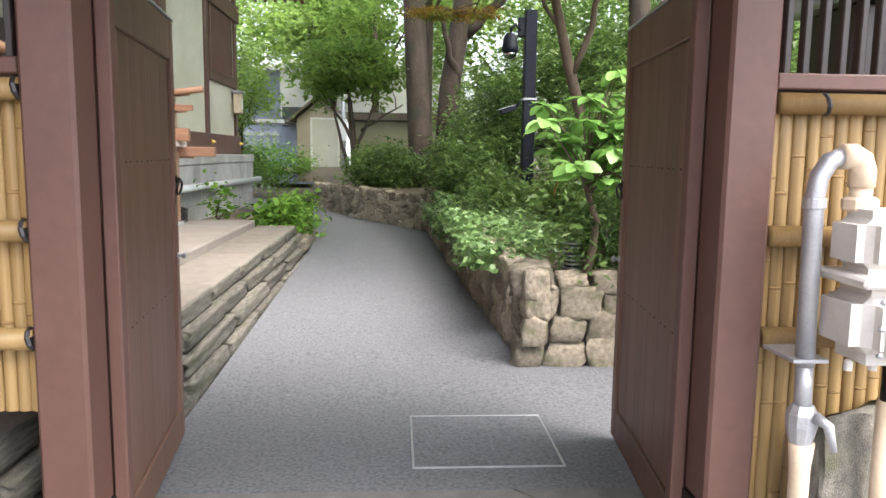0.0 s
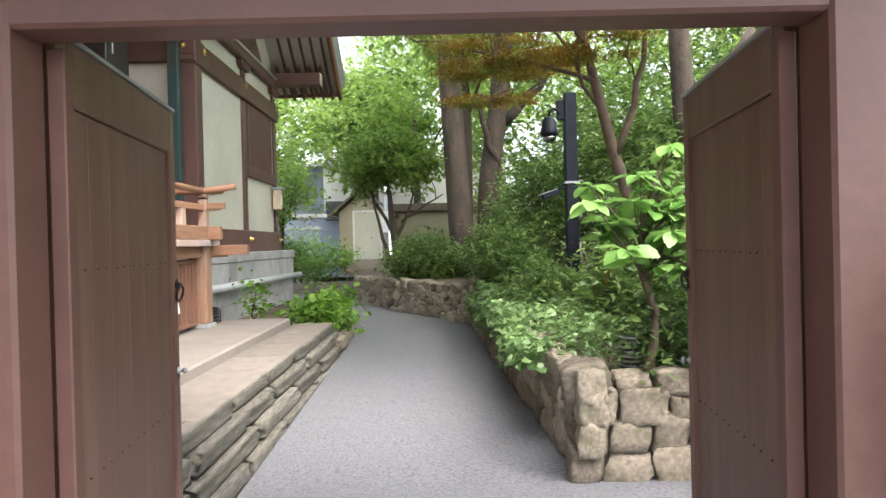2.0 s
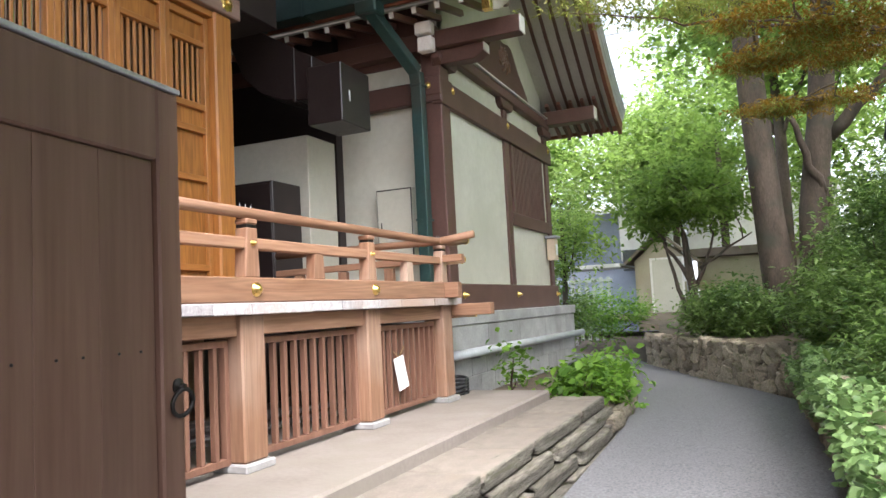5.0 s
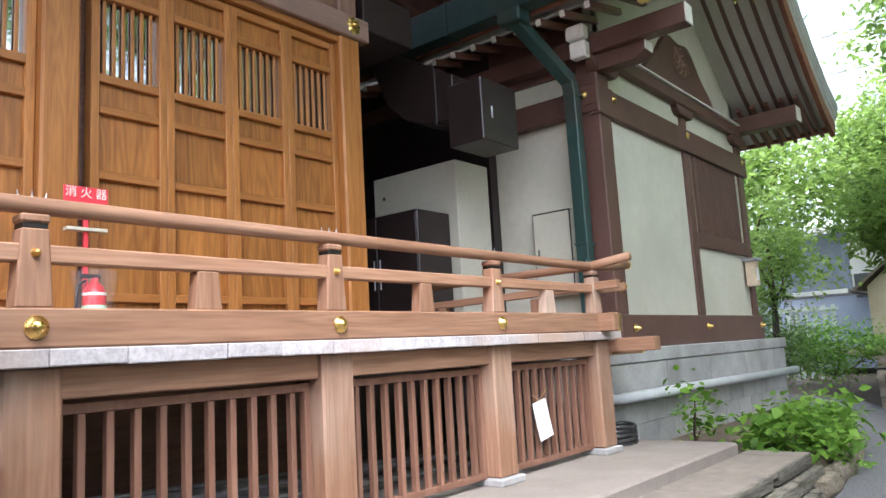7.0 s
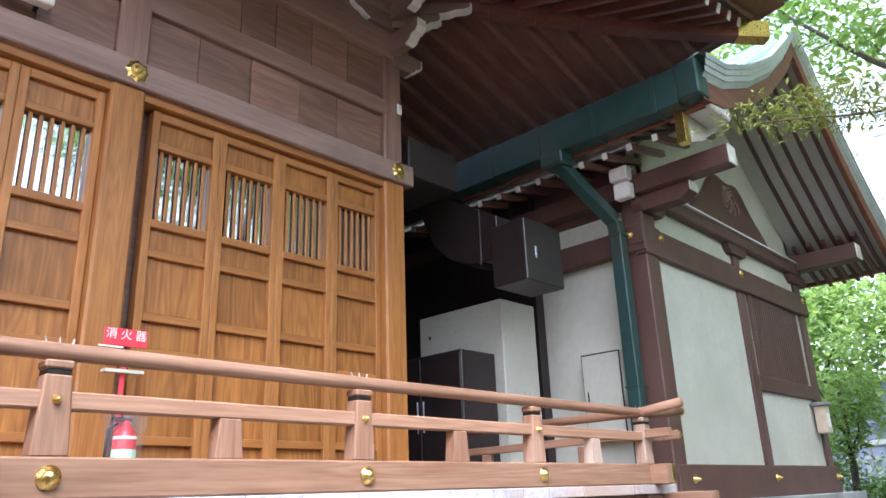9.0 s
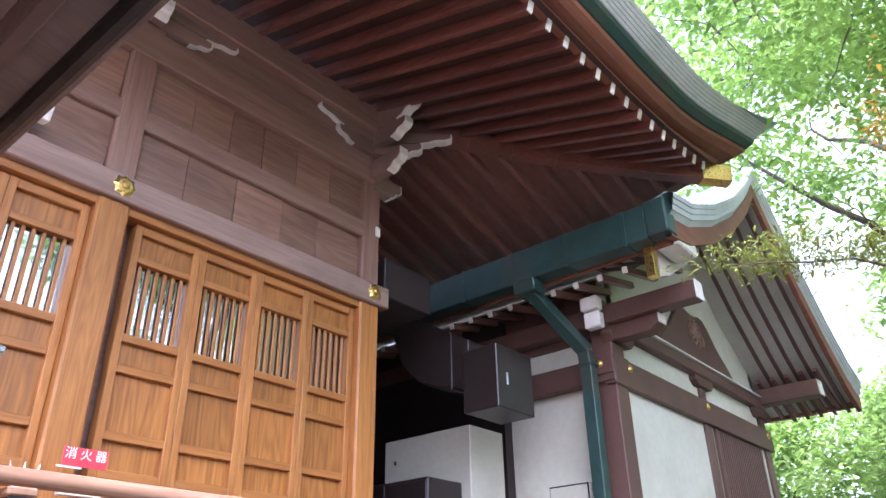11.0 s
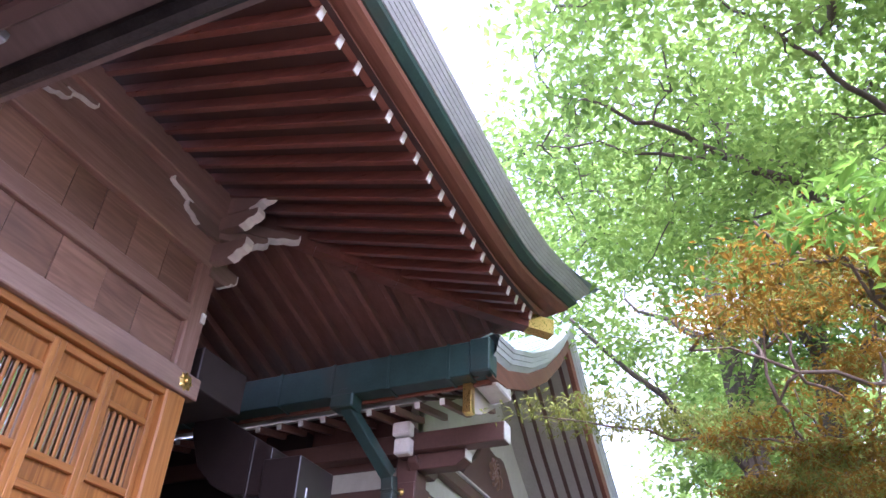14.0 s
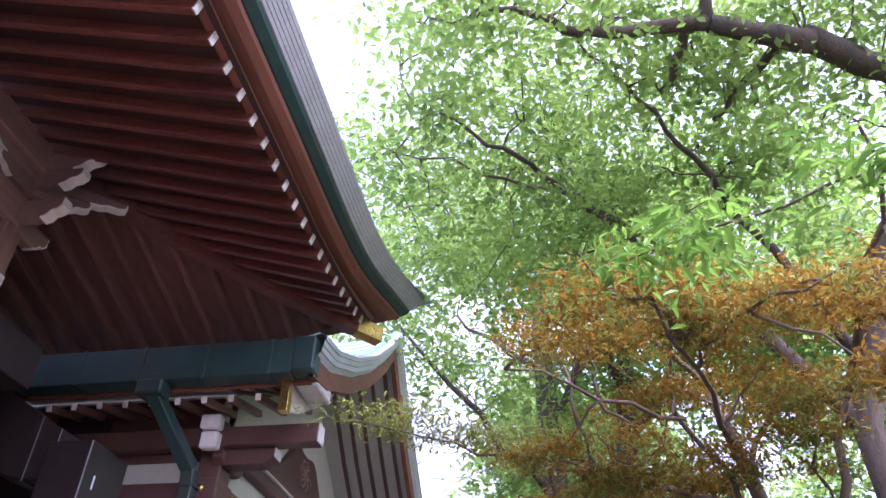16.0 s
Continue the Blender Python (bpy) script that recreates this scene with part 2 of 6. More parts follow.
    "leaf_bush": leaf_material("bright_bush_leaf", (0.05, 0.13, 0.018), (0.20, 0.36, 0.055), 0.35),
    "leaf_big": leaf_material("large_glossy_leaf", (0.08, 0.18, 0.035), (0.24, 0.42, 0.12), 0.3, 0.25),
    "leaf_maple": leaf_material("orange_maple_leaf", (0.125, 0.085, 0.011), (0.225, 0.128, 0.017), 0.5),
    "leaf_maple_green": leaf_material("green_maple_leaf", (0.11, 0.14, 0.03), (0.23, 0.25, 0.06), 0.5),
}
M["plastic"].node_tree.nodes["Principled BSDF"].inputs["Alpha"].default_value = 0.07


def add_figure(m, size, depth):
    """Flame-shaped growth rings over a wood material."""
    n, k = m.node_tree.nodes, m.node_tree.links
    b = n["Principled BSDF"]
    old = b.inputs["Base Color"].links[0].from_socket
    co = n.new("ShaderNodeTexCoord")
    info = n.new("ShaderNodeObjectInfo")
    mul = n.new("ShaderNodeMath")
    mul.operation = "MULTIPLY"
    mul.inputs[1].default_value = 37.0
    k.new(info.outputs["Random"], mul.inputs[0])
    add = n.new("ShaderNodeVectorMath")
    k.new(co.outputs["Object"], add.inputs[0])
    k.new(mul.outputs[0], add.inputs[1])
    mp = n.new("ShaderNodeMapping")
    mp.inputs["Scale"].default_value = size
    k.new(add.outputs[0], mp.inputs["Vector"])
    nz = n.new("ShaderNodeTexNoise")
    nz.inputs["Scale"].default_value, nz.inputs["Detail"].default_value = 1.0, 2
    k.new(mp.outputs[0], nz.inputs["Vector"])
    sc = n.new("ShaderNodeMath")
    sc.operation = "MULTIPLY"
    sc.inputs[1].default_value = 85.0
    k.new(nz.outputs["Fac"], sc.inputs[0])
    sn = n.new("ShaderNodeMath")
    sn.operation = "SINE"
    k.new(sc.outputs[0], sn.inputs[0])
    mr = n.new("ShaderNodeMapRange")
    mr.inputs[1].default_value, mr.inputs[3].default_value, mr.inputs[4].default_value = -1.0, 1.0 - depth, 1.0 + 0.3 * depth
    k.new(sn.outputs[0], mr.inputs[0])
    hs = n.new("ShaderNodeHueSaturation")
    k.new(mr.outputs[0], hs.inputs["Value"])
    k.new(old, hs.inputs["Color"])
    k.new(hs.outputs[0], b.inputs["Base Color"])


for name, size, depth in (("gold_panel", (2, 3.2, 0.45), 0.19), ("gold_z", (3, 5, 0.35), 0.12), ("cedar_y", (4, 0.25, 5), 0.14), ("cedar_z", (4, 4, 0.3), 0.12), ("dark_panel", (2, 0.4, 3), 0.15)):
    add_figure(M[name], size, depth)
glass = bpy.data.materials.new("window_glass")
glass.use_nodes = True
gb = glass.node_tree.nodes["Principled BSDF"]
gb.inputs["Base Color"].default_value = (0.45, 0.47, 0.47, 1)
gb.inputs["Roughness"].default_value, gb.inputs["Metallic"].default_value = 0.03, 1.0


# ---- building tools ----
def thing(name, at, label, category, group="", kind=""):
    ob = new(name)
    ob.empty_display_size = 0.1
    ob.matrix_basis = Matrix.Translation(at)
    return tagged(ob, label, category, group, kind)


def mesh_of(bm, name, smooth=False):
    me = bpy.data.meshes.new(name)
    bm.normal_update()
    bm.to_mesh(me)
    bm.free()
    if smooth:
        me.polygons.foreach_set("use_smooth", [True] * len(me.polygons))
    return me


def part(name, bm, mat, parent=None, label="", smooth=False):
    """One mesh, made in world coordinates, under a thing or a part."""
    me = mesh_of(bm, name, smooth) if isinstance(bm, bmesh.types.BMesh) else bm
    if not me.materials:
        me.materials.append(M[mat] if isinstance(mat, str) else mat)
    ob = new(name, me)
    if parent:
        ob.parent = parent
        ob.matrix_parent_inverse = parent.matrix_basis.inverted() if parent.type == "EMPTY" else Matrix()
    if label:
        ob["label"] = label
    return ob


def solo(name, bm, mat, label, category, kind="", smooth=False):
    return tagged(part(name, bm, mat, None, smooth=smooth), label, category, kind=kind)


def piece(name, me, m, parent):
    """A piece that shares its mesh with others."""
    ob = new(name, me)
    ob.parent = parent
    ob.matrix_parent_inverse = parent.matrix_basis.inverted() if parent.type == "EMPTY" else Matrix()
    ob.matrix_basis = m
    return ob


def box(x0, x1, y0, y1, z0, z1, bevel=0.006, bm=None):
    own = bmesh.new()
    bmesh.ops.create_cube(own, size=1)
    for v in own.verts:
        v.co = Vector(((x0 + x1) / 2 + v.co.x * (x1 - x0), (y0 + y1) / 2 + v.co.y * (y1 - y0), (z0 + z1) / 2 + v.co.z * (z1 - z0)))
    if bevel:
        bmesh.ops.bevel(own, geom=own.edges[:], offset=min(bevel, 0.3 * min(x1 - x0, y1 - y0, z1 - z0)), segments=3 if bevel >= 0.03 else 1, affect="EDGES")
    if bm is None:
        return own
    me = bpy.data.meshes.new("join")
    own.to_mesh(me)
    own.free()
    bm.from_mesh(me)
    bpy.data.meshes.remove(me)
    return bm


def turned(bm, m):
    bmesh.ops.transform(bm, matrix=m, verts=bm.verts[:])
    return bm


def beam(a, b, w, h, bevel=0.006, up=(0, 0, 1), bm=None):
    """A bar of width w and height h from a to b."""
    a, b = Vector(a), Vector(b)
    d = (b - a).normalized()
    s = d.cross(Vector(up)).normalized()
    u = s.cross(d)
    own = box(-w / 2, w / 2, 0, (b - a).length, -h / 2, h / 2, bevel)
    turned(own, Matrix.Translation(a) @ Matrix((s, d, u)).transposed().to_4x4())
    if bm is None:
        return own
    me = bpy.data.meshes.new("join")
    own.to_mesh(me)
    own.free()
    bm.from_mesh(me)
    bpy.data.meshes.remove(me)
    return bm


def tube(points, radii, sides=8, bm=None, cap=True):
    """A tube along points; radii: one number or one for each point."""
    bm = bm or bmesh.new()
    pts = [Vector(p) for p in points]
    rad = radii if isinstance(radii, (list, tuple)) else [radii] * len(pts)
    rings = []
    side = None
    for i, p in enumerate(pts):
        d = (pts[min(i + 1, len(pts) - 1)] - pts[max(i - 1, 0)]).normalized()
        if side is None:
            side = d.orthogonal().normalized()
        side = (side - d * side.dot(d)).normalized()
        other = d.cross(side)
        rings.append([bm.verts.new(p + rad[i] * (math.cos(6.28318 * j / sides) * side + math.sin(6.28318 * j / sides) * other)) for j in range(sides)])
    for r0, r1 in zip(rings, rings[1:]):
        for j in range(sides):
            bm.faces.new((r0[j], r0[(j + 1) % sides], r1[(j + 1) % sides], r1[j]))
    if cap:
        bm.faces.new(rings[0][::-1])
        bm.faces.new(rings[-1])
    return bm


def lathe(profile, at, axis=(0, 0, 1), sides=16):
    """A turned shape: profile of (radius, height) along the axis."""
    bm = bmesh.new()
    q = Vector((0, 0, 1)).rotation_difference(Vector(axis)).to_matrix().to_4x4()
    rings = [[bm.verts.new((r * math.cos(6.28318 * j / sides), r * math.sin(6.28318 * j / sides), h)) for j in range(sides)] for r, h in profile]
    for r0, r1 in zip(rings, rings[1:]):
        for j in range(sides):
            bm.faces.new((r0[j], r0[(j + 1) % sides], r1[(j + 1) % sides], r1[j]))
    bm.faces.new(rings[0][::-1])
    bm.faces.new(rings[-1])
    return turned(bm, Matrix.Translation(at) @ q)


def plate(outline, thick, m=Matrix(), bevel=0.0):
    """A flat outline of (u, v) in the plane x=0 (u along y, v up), made thick towards +x."""
    bm = bmesh.new()
    f = bm.faces.new([bm.verts.new((0, u, v)) for u, v in outline])
    ext = bmesh.ops.extrude_face_region(bm, geom=[f])
    for v in ext["geom"]:
        if isinstance(v, bmesh.types.BMVert):
            v.co.x += thick
    bmesh.ops.recalc_face_normals(bm, faces=bm.faces[:])
    if bevel:
        bmesh.ops.bevel(bm, geom=bm.edges[:], offset=bevel, segments=1, affect="EDGES")
    return turned(bm, m)


def sheet(rows):
    """A surface through rows of points."""
    bm = bmesh.new()
    vs = [[bm.verts.new(p) for p in r] for r in rows]
    for r0, r1 in zip(vs, vs[1:]):
        for j in range(len(r0) - 1):
            bm.faces.new((r0[j], r0[j + 1], r1[j + 1], r1[j]))
    return bm


def leaf_mesh(name, centres, size, mat, rng, flat=0.35, width=0.5, droop=0.25, spread=0.35):
    """Folded leaves of six corners at the centres, each lying its own way."""
    c = np.asarray(centres, float)
    n = len(c)
    yaw = rng.uniform(0, 2 * math.pi, n)
    tilt = rng.normal(-droop, flat, n)
    roll = rng.normal(0, flat * 1.4, n)
    ln = size * (1 + spread * rng.normal(0, 1, n)).clip(0.45, 1.8)
    d = np.stack([np.cos(yaw) * np.cos(tilt), np.sin(yaw) * np.cos(tilt), np.sin(tilt)], 1)
    s0 = np.stack([-np.sin(yaw), np.cos(yaw), np.zeros(n)], 1)
    u0 = np.cross(d, s0)
    s = s0 * np.cos(roll)[:, None] + u0 * np.sin(roll)[:, None]
    u = np.cross(d, s)
    L = ln[:, None]
    w = L * width * 0.5
    v = np.stack([c, c + 0.38 * L * d + w * s + 0.06 * L * u, c + 0.75 * L * d + 0.62 * w * s - 0.02 * L * u, c + L * d - 0.14 * L * u,
                  c + 0.75 * L * d - 0.62 * w * s - 0.02 * L * u, c + 0.38 * L * d - w * s + 0.06 * L * u], 1).reshape(-1, 3)
    k = np.arange(n)[:, None] * 6
    loops = np.concatenate([k + [0, 1, 2, 3], k + [0, 3, 4, 5]], 1).reshape(-1)
    me = bpy.data.meshes.new(name)
    me.vertices.add(len(v))
    me.vertices.foreach_set("co", v.reshape(-1))
    me.loops.add(len(loops))
    me.loops.foreach_set("vertex_index", loops.astype(np.int32))
    me.polygons.add(2 * n)
    me.polygons.foreach_set("loop_start", np.arange(0, 8 * n, 4, dtype=np.int32))
    me.update(calc_edges=True)
    me.materials.append(M[mat])
    return me


def clump(rng, centres, radius, each, flat=1.0):
    """Points in uneven clumps round the centres."""
    c = np.repeat(np.asarray(centres, float), each, 0)
    o = rng.normal(0, 1, (len(c), 3)) * radius * 0.55
    o[:, 2] *= flat
    return c + o


def crown_points(rng, at, radii, clumps):
    """Clump centres through an uneven crown, more towards its outside."""
    d = rng.normal(0, 1, (clumps, 3))
    d /= np.linalg.norm(d, axis=1)[:, None]
    r = rng.uniform(0.35, 1.0, clumps) ** 0.6 * (1 + 0.18 * rng.normal(0, 1, clumps))
    return np.asarray(at) + d * r[:, None] * np.asarray(radii)


def limb(a, b, r0, r1, rng, wob=0.08, n=7, bm=None, sides=7):
    """An uneven tapering limb."""
    a, b = Vector(a), Vector(b)
    ln = (b - a).length
    pts, rad = [], []
    for i in range(n):
        f = i / (n - 1)
        w = Vector(rng.normal(0, wob * ln * 0.25, 3)) if 0 < i else Vector((0, 0, 0))
        pts.append(a.lerp(b, f) + w)
        rad.append(r0 + (r1 - r0) * f)
    return tube(pts, rad, sides, bm), pts

# ---- ground, path, steps ----
rng = np.random.default_rng(7)
G0 = -0.19  # the paving at the gate lies lower than at the bend
FULL = Matrix.Translation((-0.025, 0.07, 1.612)) @ Matrix.Scale(1.13, 4) @ Matrix.Translation((0.03, -0.06, -1.47))  # sizes at the gate


def full_size(*obs):
    for ob in obs:
        ob.matrix_basis = FULL @ ob.matrix_basis


g = bmesh.new()
bmesh.ops.create_grid(g, x_segments=2, y_segments=2, size=600)
turned(g, Matrix.Translation((0, 0, -0.24)))
solo("ground", g, "soil", "dark bare garden soil under the trees", "ground", "structure")
# the path runs straight, rises a little and bends away behind the planting
left = [(-5, -8, G0), (-1.9, -2, G0), (-1.44, 5, G0), (-1.44, 5.8, G0 + 0.02), (-1.44, 9, -0.075), (-1.45, 12.4, 0.02), (-1.6, 14.2, 0.075), (-2.2, 16.4, 0.14), (-4.2, 18.9, 0.3), (-7, 20.6, 0.4)]
right = [(6, -8, G0), (6, -2, G0), (6, 5, G0), (4.0, 5.85, G0 + 0.02), (0.87, 9, -0.075), (0.74, 12.4, 0.02), (0.68, 14.3, 0.075), (-0.9, 17.2, 0.14), (-2.6, 19.7, 0.3), (-7, 23.5, 0.4)]
solo("path", sheet([[Vector(a).lerp(Vector(b), f) for f in (0, 0.25, 0.5, 0.75, 1)] for a, b in zip(left, right)]), "asphalt",
     "smooth blue-grey paved garden path", "path", "structure")
apron = sheet([[(x, y, G0 + 0.005) for x in (-1.5, 0.0, 1.6)] for y in (-4.0, -1.0, 1.5, 3.80)])
solo("threshold_apron", apron, "apron", "worn brownish concrete apron under the gate", "pavement", "structure")
for pts in ([(0.62, 3.80), (0.78, 3.62), (1.0, 3.55), (1.06, 3.4), (1.25, 3.25)], [(0.45, 3.7), (0.62, 3.62), (0.78, 3.62)], [(-0.4, 3.7), (-0.2, 3.45), (0.1, 3.35)]):
    solo("crack", tube([(x, y, G0 + 0.005) for x, y in pts], 0.004, 4), "mortar", "hairline crack in the concrete apron", "crack", "structure")
cover = thing("access_cover", (0.52, 4.5, G0), "square floor hatch with a thin steel rim in the path", "hatch")
x0, x1, y0, y1 = 0.075, 0.975, 4.09, 4.945
part("lid", box(x0 + 0.012, x1 - 0.012, y0 + 0.012, y1 - 0.012, G0 - 0.02, G0 + 0.004, 0), "asphalt", cover)
for a in ((x0, x1, y0, y0 + 0.014), (x0, x1, y1 - 0.014, y1), (x0, x0 + 0.014, y0 + 0.014, y1 - 0.014), (x1 - 0.014, x1, y0 + 0.014, y1 - 0.014)):
    part("rim", box(*a, G0 - 0.02, G0 + 0.008, 0.002), "galv", cover, "thin bright steel rim")


def stone_mesh(seed, cuts=2, lump=0.10, square=0.55):
    """A worn field stone, about 1 x 1 x 1."""
    bm = bmesh.new()
    bmesh.ops.create_cube(bm, size=1)
    bmesh.ops.subdivide_edges(bm, edges=bm.edges[:], cuts=cuts, use_grid_fill=True)
    r = np.random.default_rng(seed)
    k = Vector(r.uniform(-50, 50, 3))
    for v in bm.verts:
        ball = v.co.normalized() * 0.62
        v.co = v.co * square + ball * (1 - square)
        v.co += noise.noise_vector(v.co * 1.9 + k) * lump + noise.noise_vector(v.co * 5 + k) * lump * 0.45 + noise.noise_vector(v.co * 11 + k) * lump * 0.22
    hi = max(max(abs(c) for c in v.co) for v in bm.verts)
    for v in bm.verts:
        v.co *= 0.5 / hi
    me = mesh_of(bm, "stone", True)
    return me


STONES = [stone_mesh(100 + i, 4, 0.16, 0.76) for i in range(12)]
SLABS = [stone_mesh(200 + i, 6, 0.075, 0.965) for i in range(8)]
for me in STONES:
    me.materials.append(M["stone"])
for me in SLABS:
    me.materials.append(M["step_stone"])


def stone_wall(name, a, b, height, thick, rows, rng, label, mean=0.36, tilt=0.06):
    """A dry wall of rough stones from a to b; its face lies to the right of that way."""
    a, b = Vector(a), Vector(b)
    d = (b - a)
    ln = d.length
    d.normalize()
    out = d.cross(Vector((0, 0, 1)))
    core = bmesh.new()
    beam(a + Vector((0, 0, height / 2 - 0.06)) - out * (thick * 0.55), b + Vector((0, 0, height / 2 - 0.06)) - out * (thick * 0.55), thick * 0.8, height - 0.04, 0.02, bm=core)
    wall = tagged(part(name, core, "mortar"), label, "stone wall", kind="structure")
    ang = math.atan2(d.y, d.x)
    z = -0.03
    for i in range(rows):
        h = (height + 0.03) / rows * (1.15 - 0.3 * i / max(1, rows - 1))
        s = -rng.uniform(0, 0.2)
        while s < ln:
            w = mean * rng.uniform(0.55, 1.6) * (1.2 if i == 0 else 1)
            w = min(w, ln - s + 0.12)
            if w > 0.08:
                hh = h * rng.uniform(0.95, 1.15 + 2 * tilt)
                p = a + d * (s + w / 2) - out * (thick * 0.33 - rng.uniform(0, 0.035)) + Vector((0, 0, z + hh / 2))
                piece("stone", STONES[rng.integers(12)], Matrix.LocRotScale(p, Euler((rng.normal(0, 0.06), rng.normal(0, tilt) + math.pi * rng.integers(2), ang)), (w * 1.14, thick * 0.9, hh * 1.2)), wall)
            s += w
        z += h * 0.96
    return wall


# left: courses of split stone, treads of sandstone and the concrete slab
steps = tagged(part("stone_steps", box(-2.3, -1.80, 0.4, 12.1, -0.25, 0.315, 0.01), "mortar"), "low steps of rough split stone with sandstone treads", "steps", kind="structure")
for i, (xf, z0, z1) in enumerate(((-1.46, -0.24, -0.05), (-1.52, -0.05, 0.105), (-1.585, 0.105, 0.26), (-1.65, 0.26, 0.415))):
    s = 0.3 + rng.uniform(0, 0.3)
    end = 12.7 - 0.16 * i
    while s < end:
        w = rng.uniform(0.9, 1.9)
        w = min(w, end - s + 0.05)
        piece("step_stone", SLABS[rng.integers(8)], Matrix.LocRotScale((xf - 0.13 + rng.uniform(-0.015, 0.015), s + w / 2, (z0 + z1) / 2), Euler((0, 0, math.pi * rng.integers(2))), (0.30, w * 1.03, (z1 - z0) * 1.06)), steps)
        s += w
s = 0.4
treads = [stone_mesh(300 + i, 2, 0.012, 0.99) for i in range(4)]
for me in treads:
    me.materials.append(M["tread"])
while s < 12.05:
    w = min(rng.uniform(0.9, 1.25), 12.2 - s)
    piece("tread", treads[rng.integers(4)], Matrix.LocRotScale((-1.965, s + w / 2, 0.369), None, (0.60, w - 0.012, 0.10)), steps)
    s += w
solo("slab", box(-9.5, -2.26, 0.2, 11.90, -0.25, 0.535, 0.02), "concrete", "pale concrete slab under the veranda", "slab", "structure")

# right: the planter of field stones
stone_wall("wall_1", (1.12, 6.06, -0.19), (4.6, 6.06, -0.19), 0.86, 0.30, 4, rng, "rough field-stone front of the raised garden bed", 0.27, 0.12)
stone_wall("wall_2", (0.64, 14.4, 0.02), (1.07, 6.08, -0.16), 0.77, 0.28, 4, rng, "rough field-stone edge of the raised garden bed along the path", 0.27, 0.22)
stone_wall("wall_3", (-2.0, 18.7, 0.12), (0.78, 14.4, 0.05), 0.72, 0.32, 5, rng, "weathered stone retaining wall at the bend of the path", 0.25, 0.3)
bed = sheet([[(x, y, 0.50 + 0.30 * (y - 5) / 14 + 0.05 * noise.noise(Vector((x, y, 0))) + 0.05 * (x - 0.8)) for x in (xa + 0.05, 1.6, 3, 6, 12)]
             for y, xa in ((6.05, 1.05), (7, 0.98), (9, 0.85), (11, 0.75), (13, 0.7), (14.8, 0.6))])
solo("planting_bed", bed, "soil", "raised bed of dark soil behind the stone edge", "garden bed", "structure")
back = sheet([[(x, y, 0.78 + 0.02 * (y - 15) + 0.06 * noise.noise(Vector((x, y, 3)))) for x in np.linspace(xa, 14, 7)]
              for y, xa in ((14.6, 0.8), (15.6, 0.15), (17.0, -0.75), (18.5, -1.75), (22, -2.2), (30, -6))])
solo("planting_mound", back, "soil", "mound of dark soil behind the bend of the path", "garden bed", "structure")
low = sheet([[(x, y, z + 0.08 * noise.noise(Vector((x, y, 5)))) for x, z in ((xa - 3.5, 0.35), (xa - 1.2, 0.3), (xa - 0.3, 0.22), (xa - 0.02, 0.06))]
             for y, xa in ((11.4, -1.7), (12.6, -1.47), (14.2, -1.6), (16.4, -2.2), (18.9, -4.2), (21, -7))])
solo("left_bed", low, "soil", "low bed of soil beside the plinth", "garden bed", "structure")
for (x, y, z, a, l) in ((-1.5, 12.3, 0.08, 1.5, 0.7), (-1.5, 13.0, 0.1, 1.5, 0.7), (-1.53, 13.5, 0.1, 1.45, 0.6), (-1.62, 14.0, 0.12, 1.35, 0.65), (-1.8, 14.7, 0.15, 1.25, 0.7), (-2.05, 15.4, 0.18, 1.15, 0.7)):
    kerb = new("edge_stone", STONES[rng.integers(12)])
    kerb.matrix_basis = Matrix.LocRotScale((x - 0.08, y, z), Euler((0, 0, a)), (l, 0.22, 0.24))
    tagged(kerb, "rough stone edging a bed of shrubs", "stone", "bed edging stones")

# ---- gate and fences ----
gate = thing("gate", (0, 2.52, 0), "brown painted wooden gate with a small roof", "gate")
for x0, x1 in ((-1.215, -1.045), (1.07, 1.24)):
    p = part("post", box(x0, x1, 2.46, 2.64, 0.22, 2.46, 0.012), "brown", gate)
    part("post_shoe", box(x0 - 0.006, x1 + 0.006, 2.452, 2.648, 0.0, 0.22, 0.004), "iron", p, "dark metal post shoe")
    s = 1 if x0 < 0 else -1
    xi = x1 if x0 < 0 else x0
    part("door_jamb", box(min(xi, xi + s * 0.05), max(xi, xi + s * 0.05), 2.645, 2.70, 0.1, 2.055, 0.004), "brown", gate)
part("lintel", box(-1.43, 1.48, 2.47, 2.63, 2.06, 2.42, 0.012), "brown", gate)
part("upper_beam", box(-1.6, 1.65, 2.44, 2.66, 2.62, 2.86, 0.012), "brown", gate)
for x in (-1.13, 1.155):
    part("short_post", box(x - 0.08, x + 0.08, 2.47, 2.63, 2.42, 2.62, 0.008), "brown", gate)
    part("arm", beam((x, 1.35, 2.66), (x, 3.75, 2.66), 0.09, 0.13), "brown", gate)
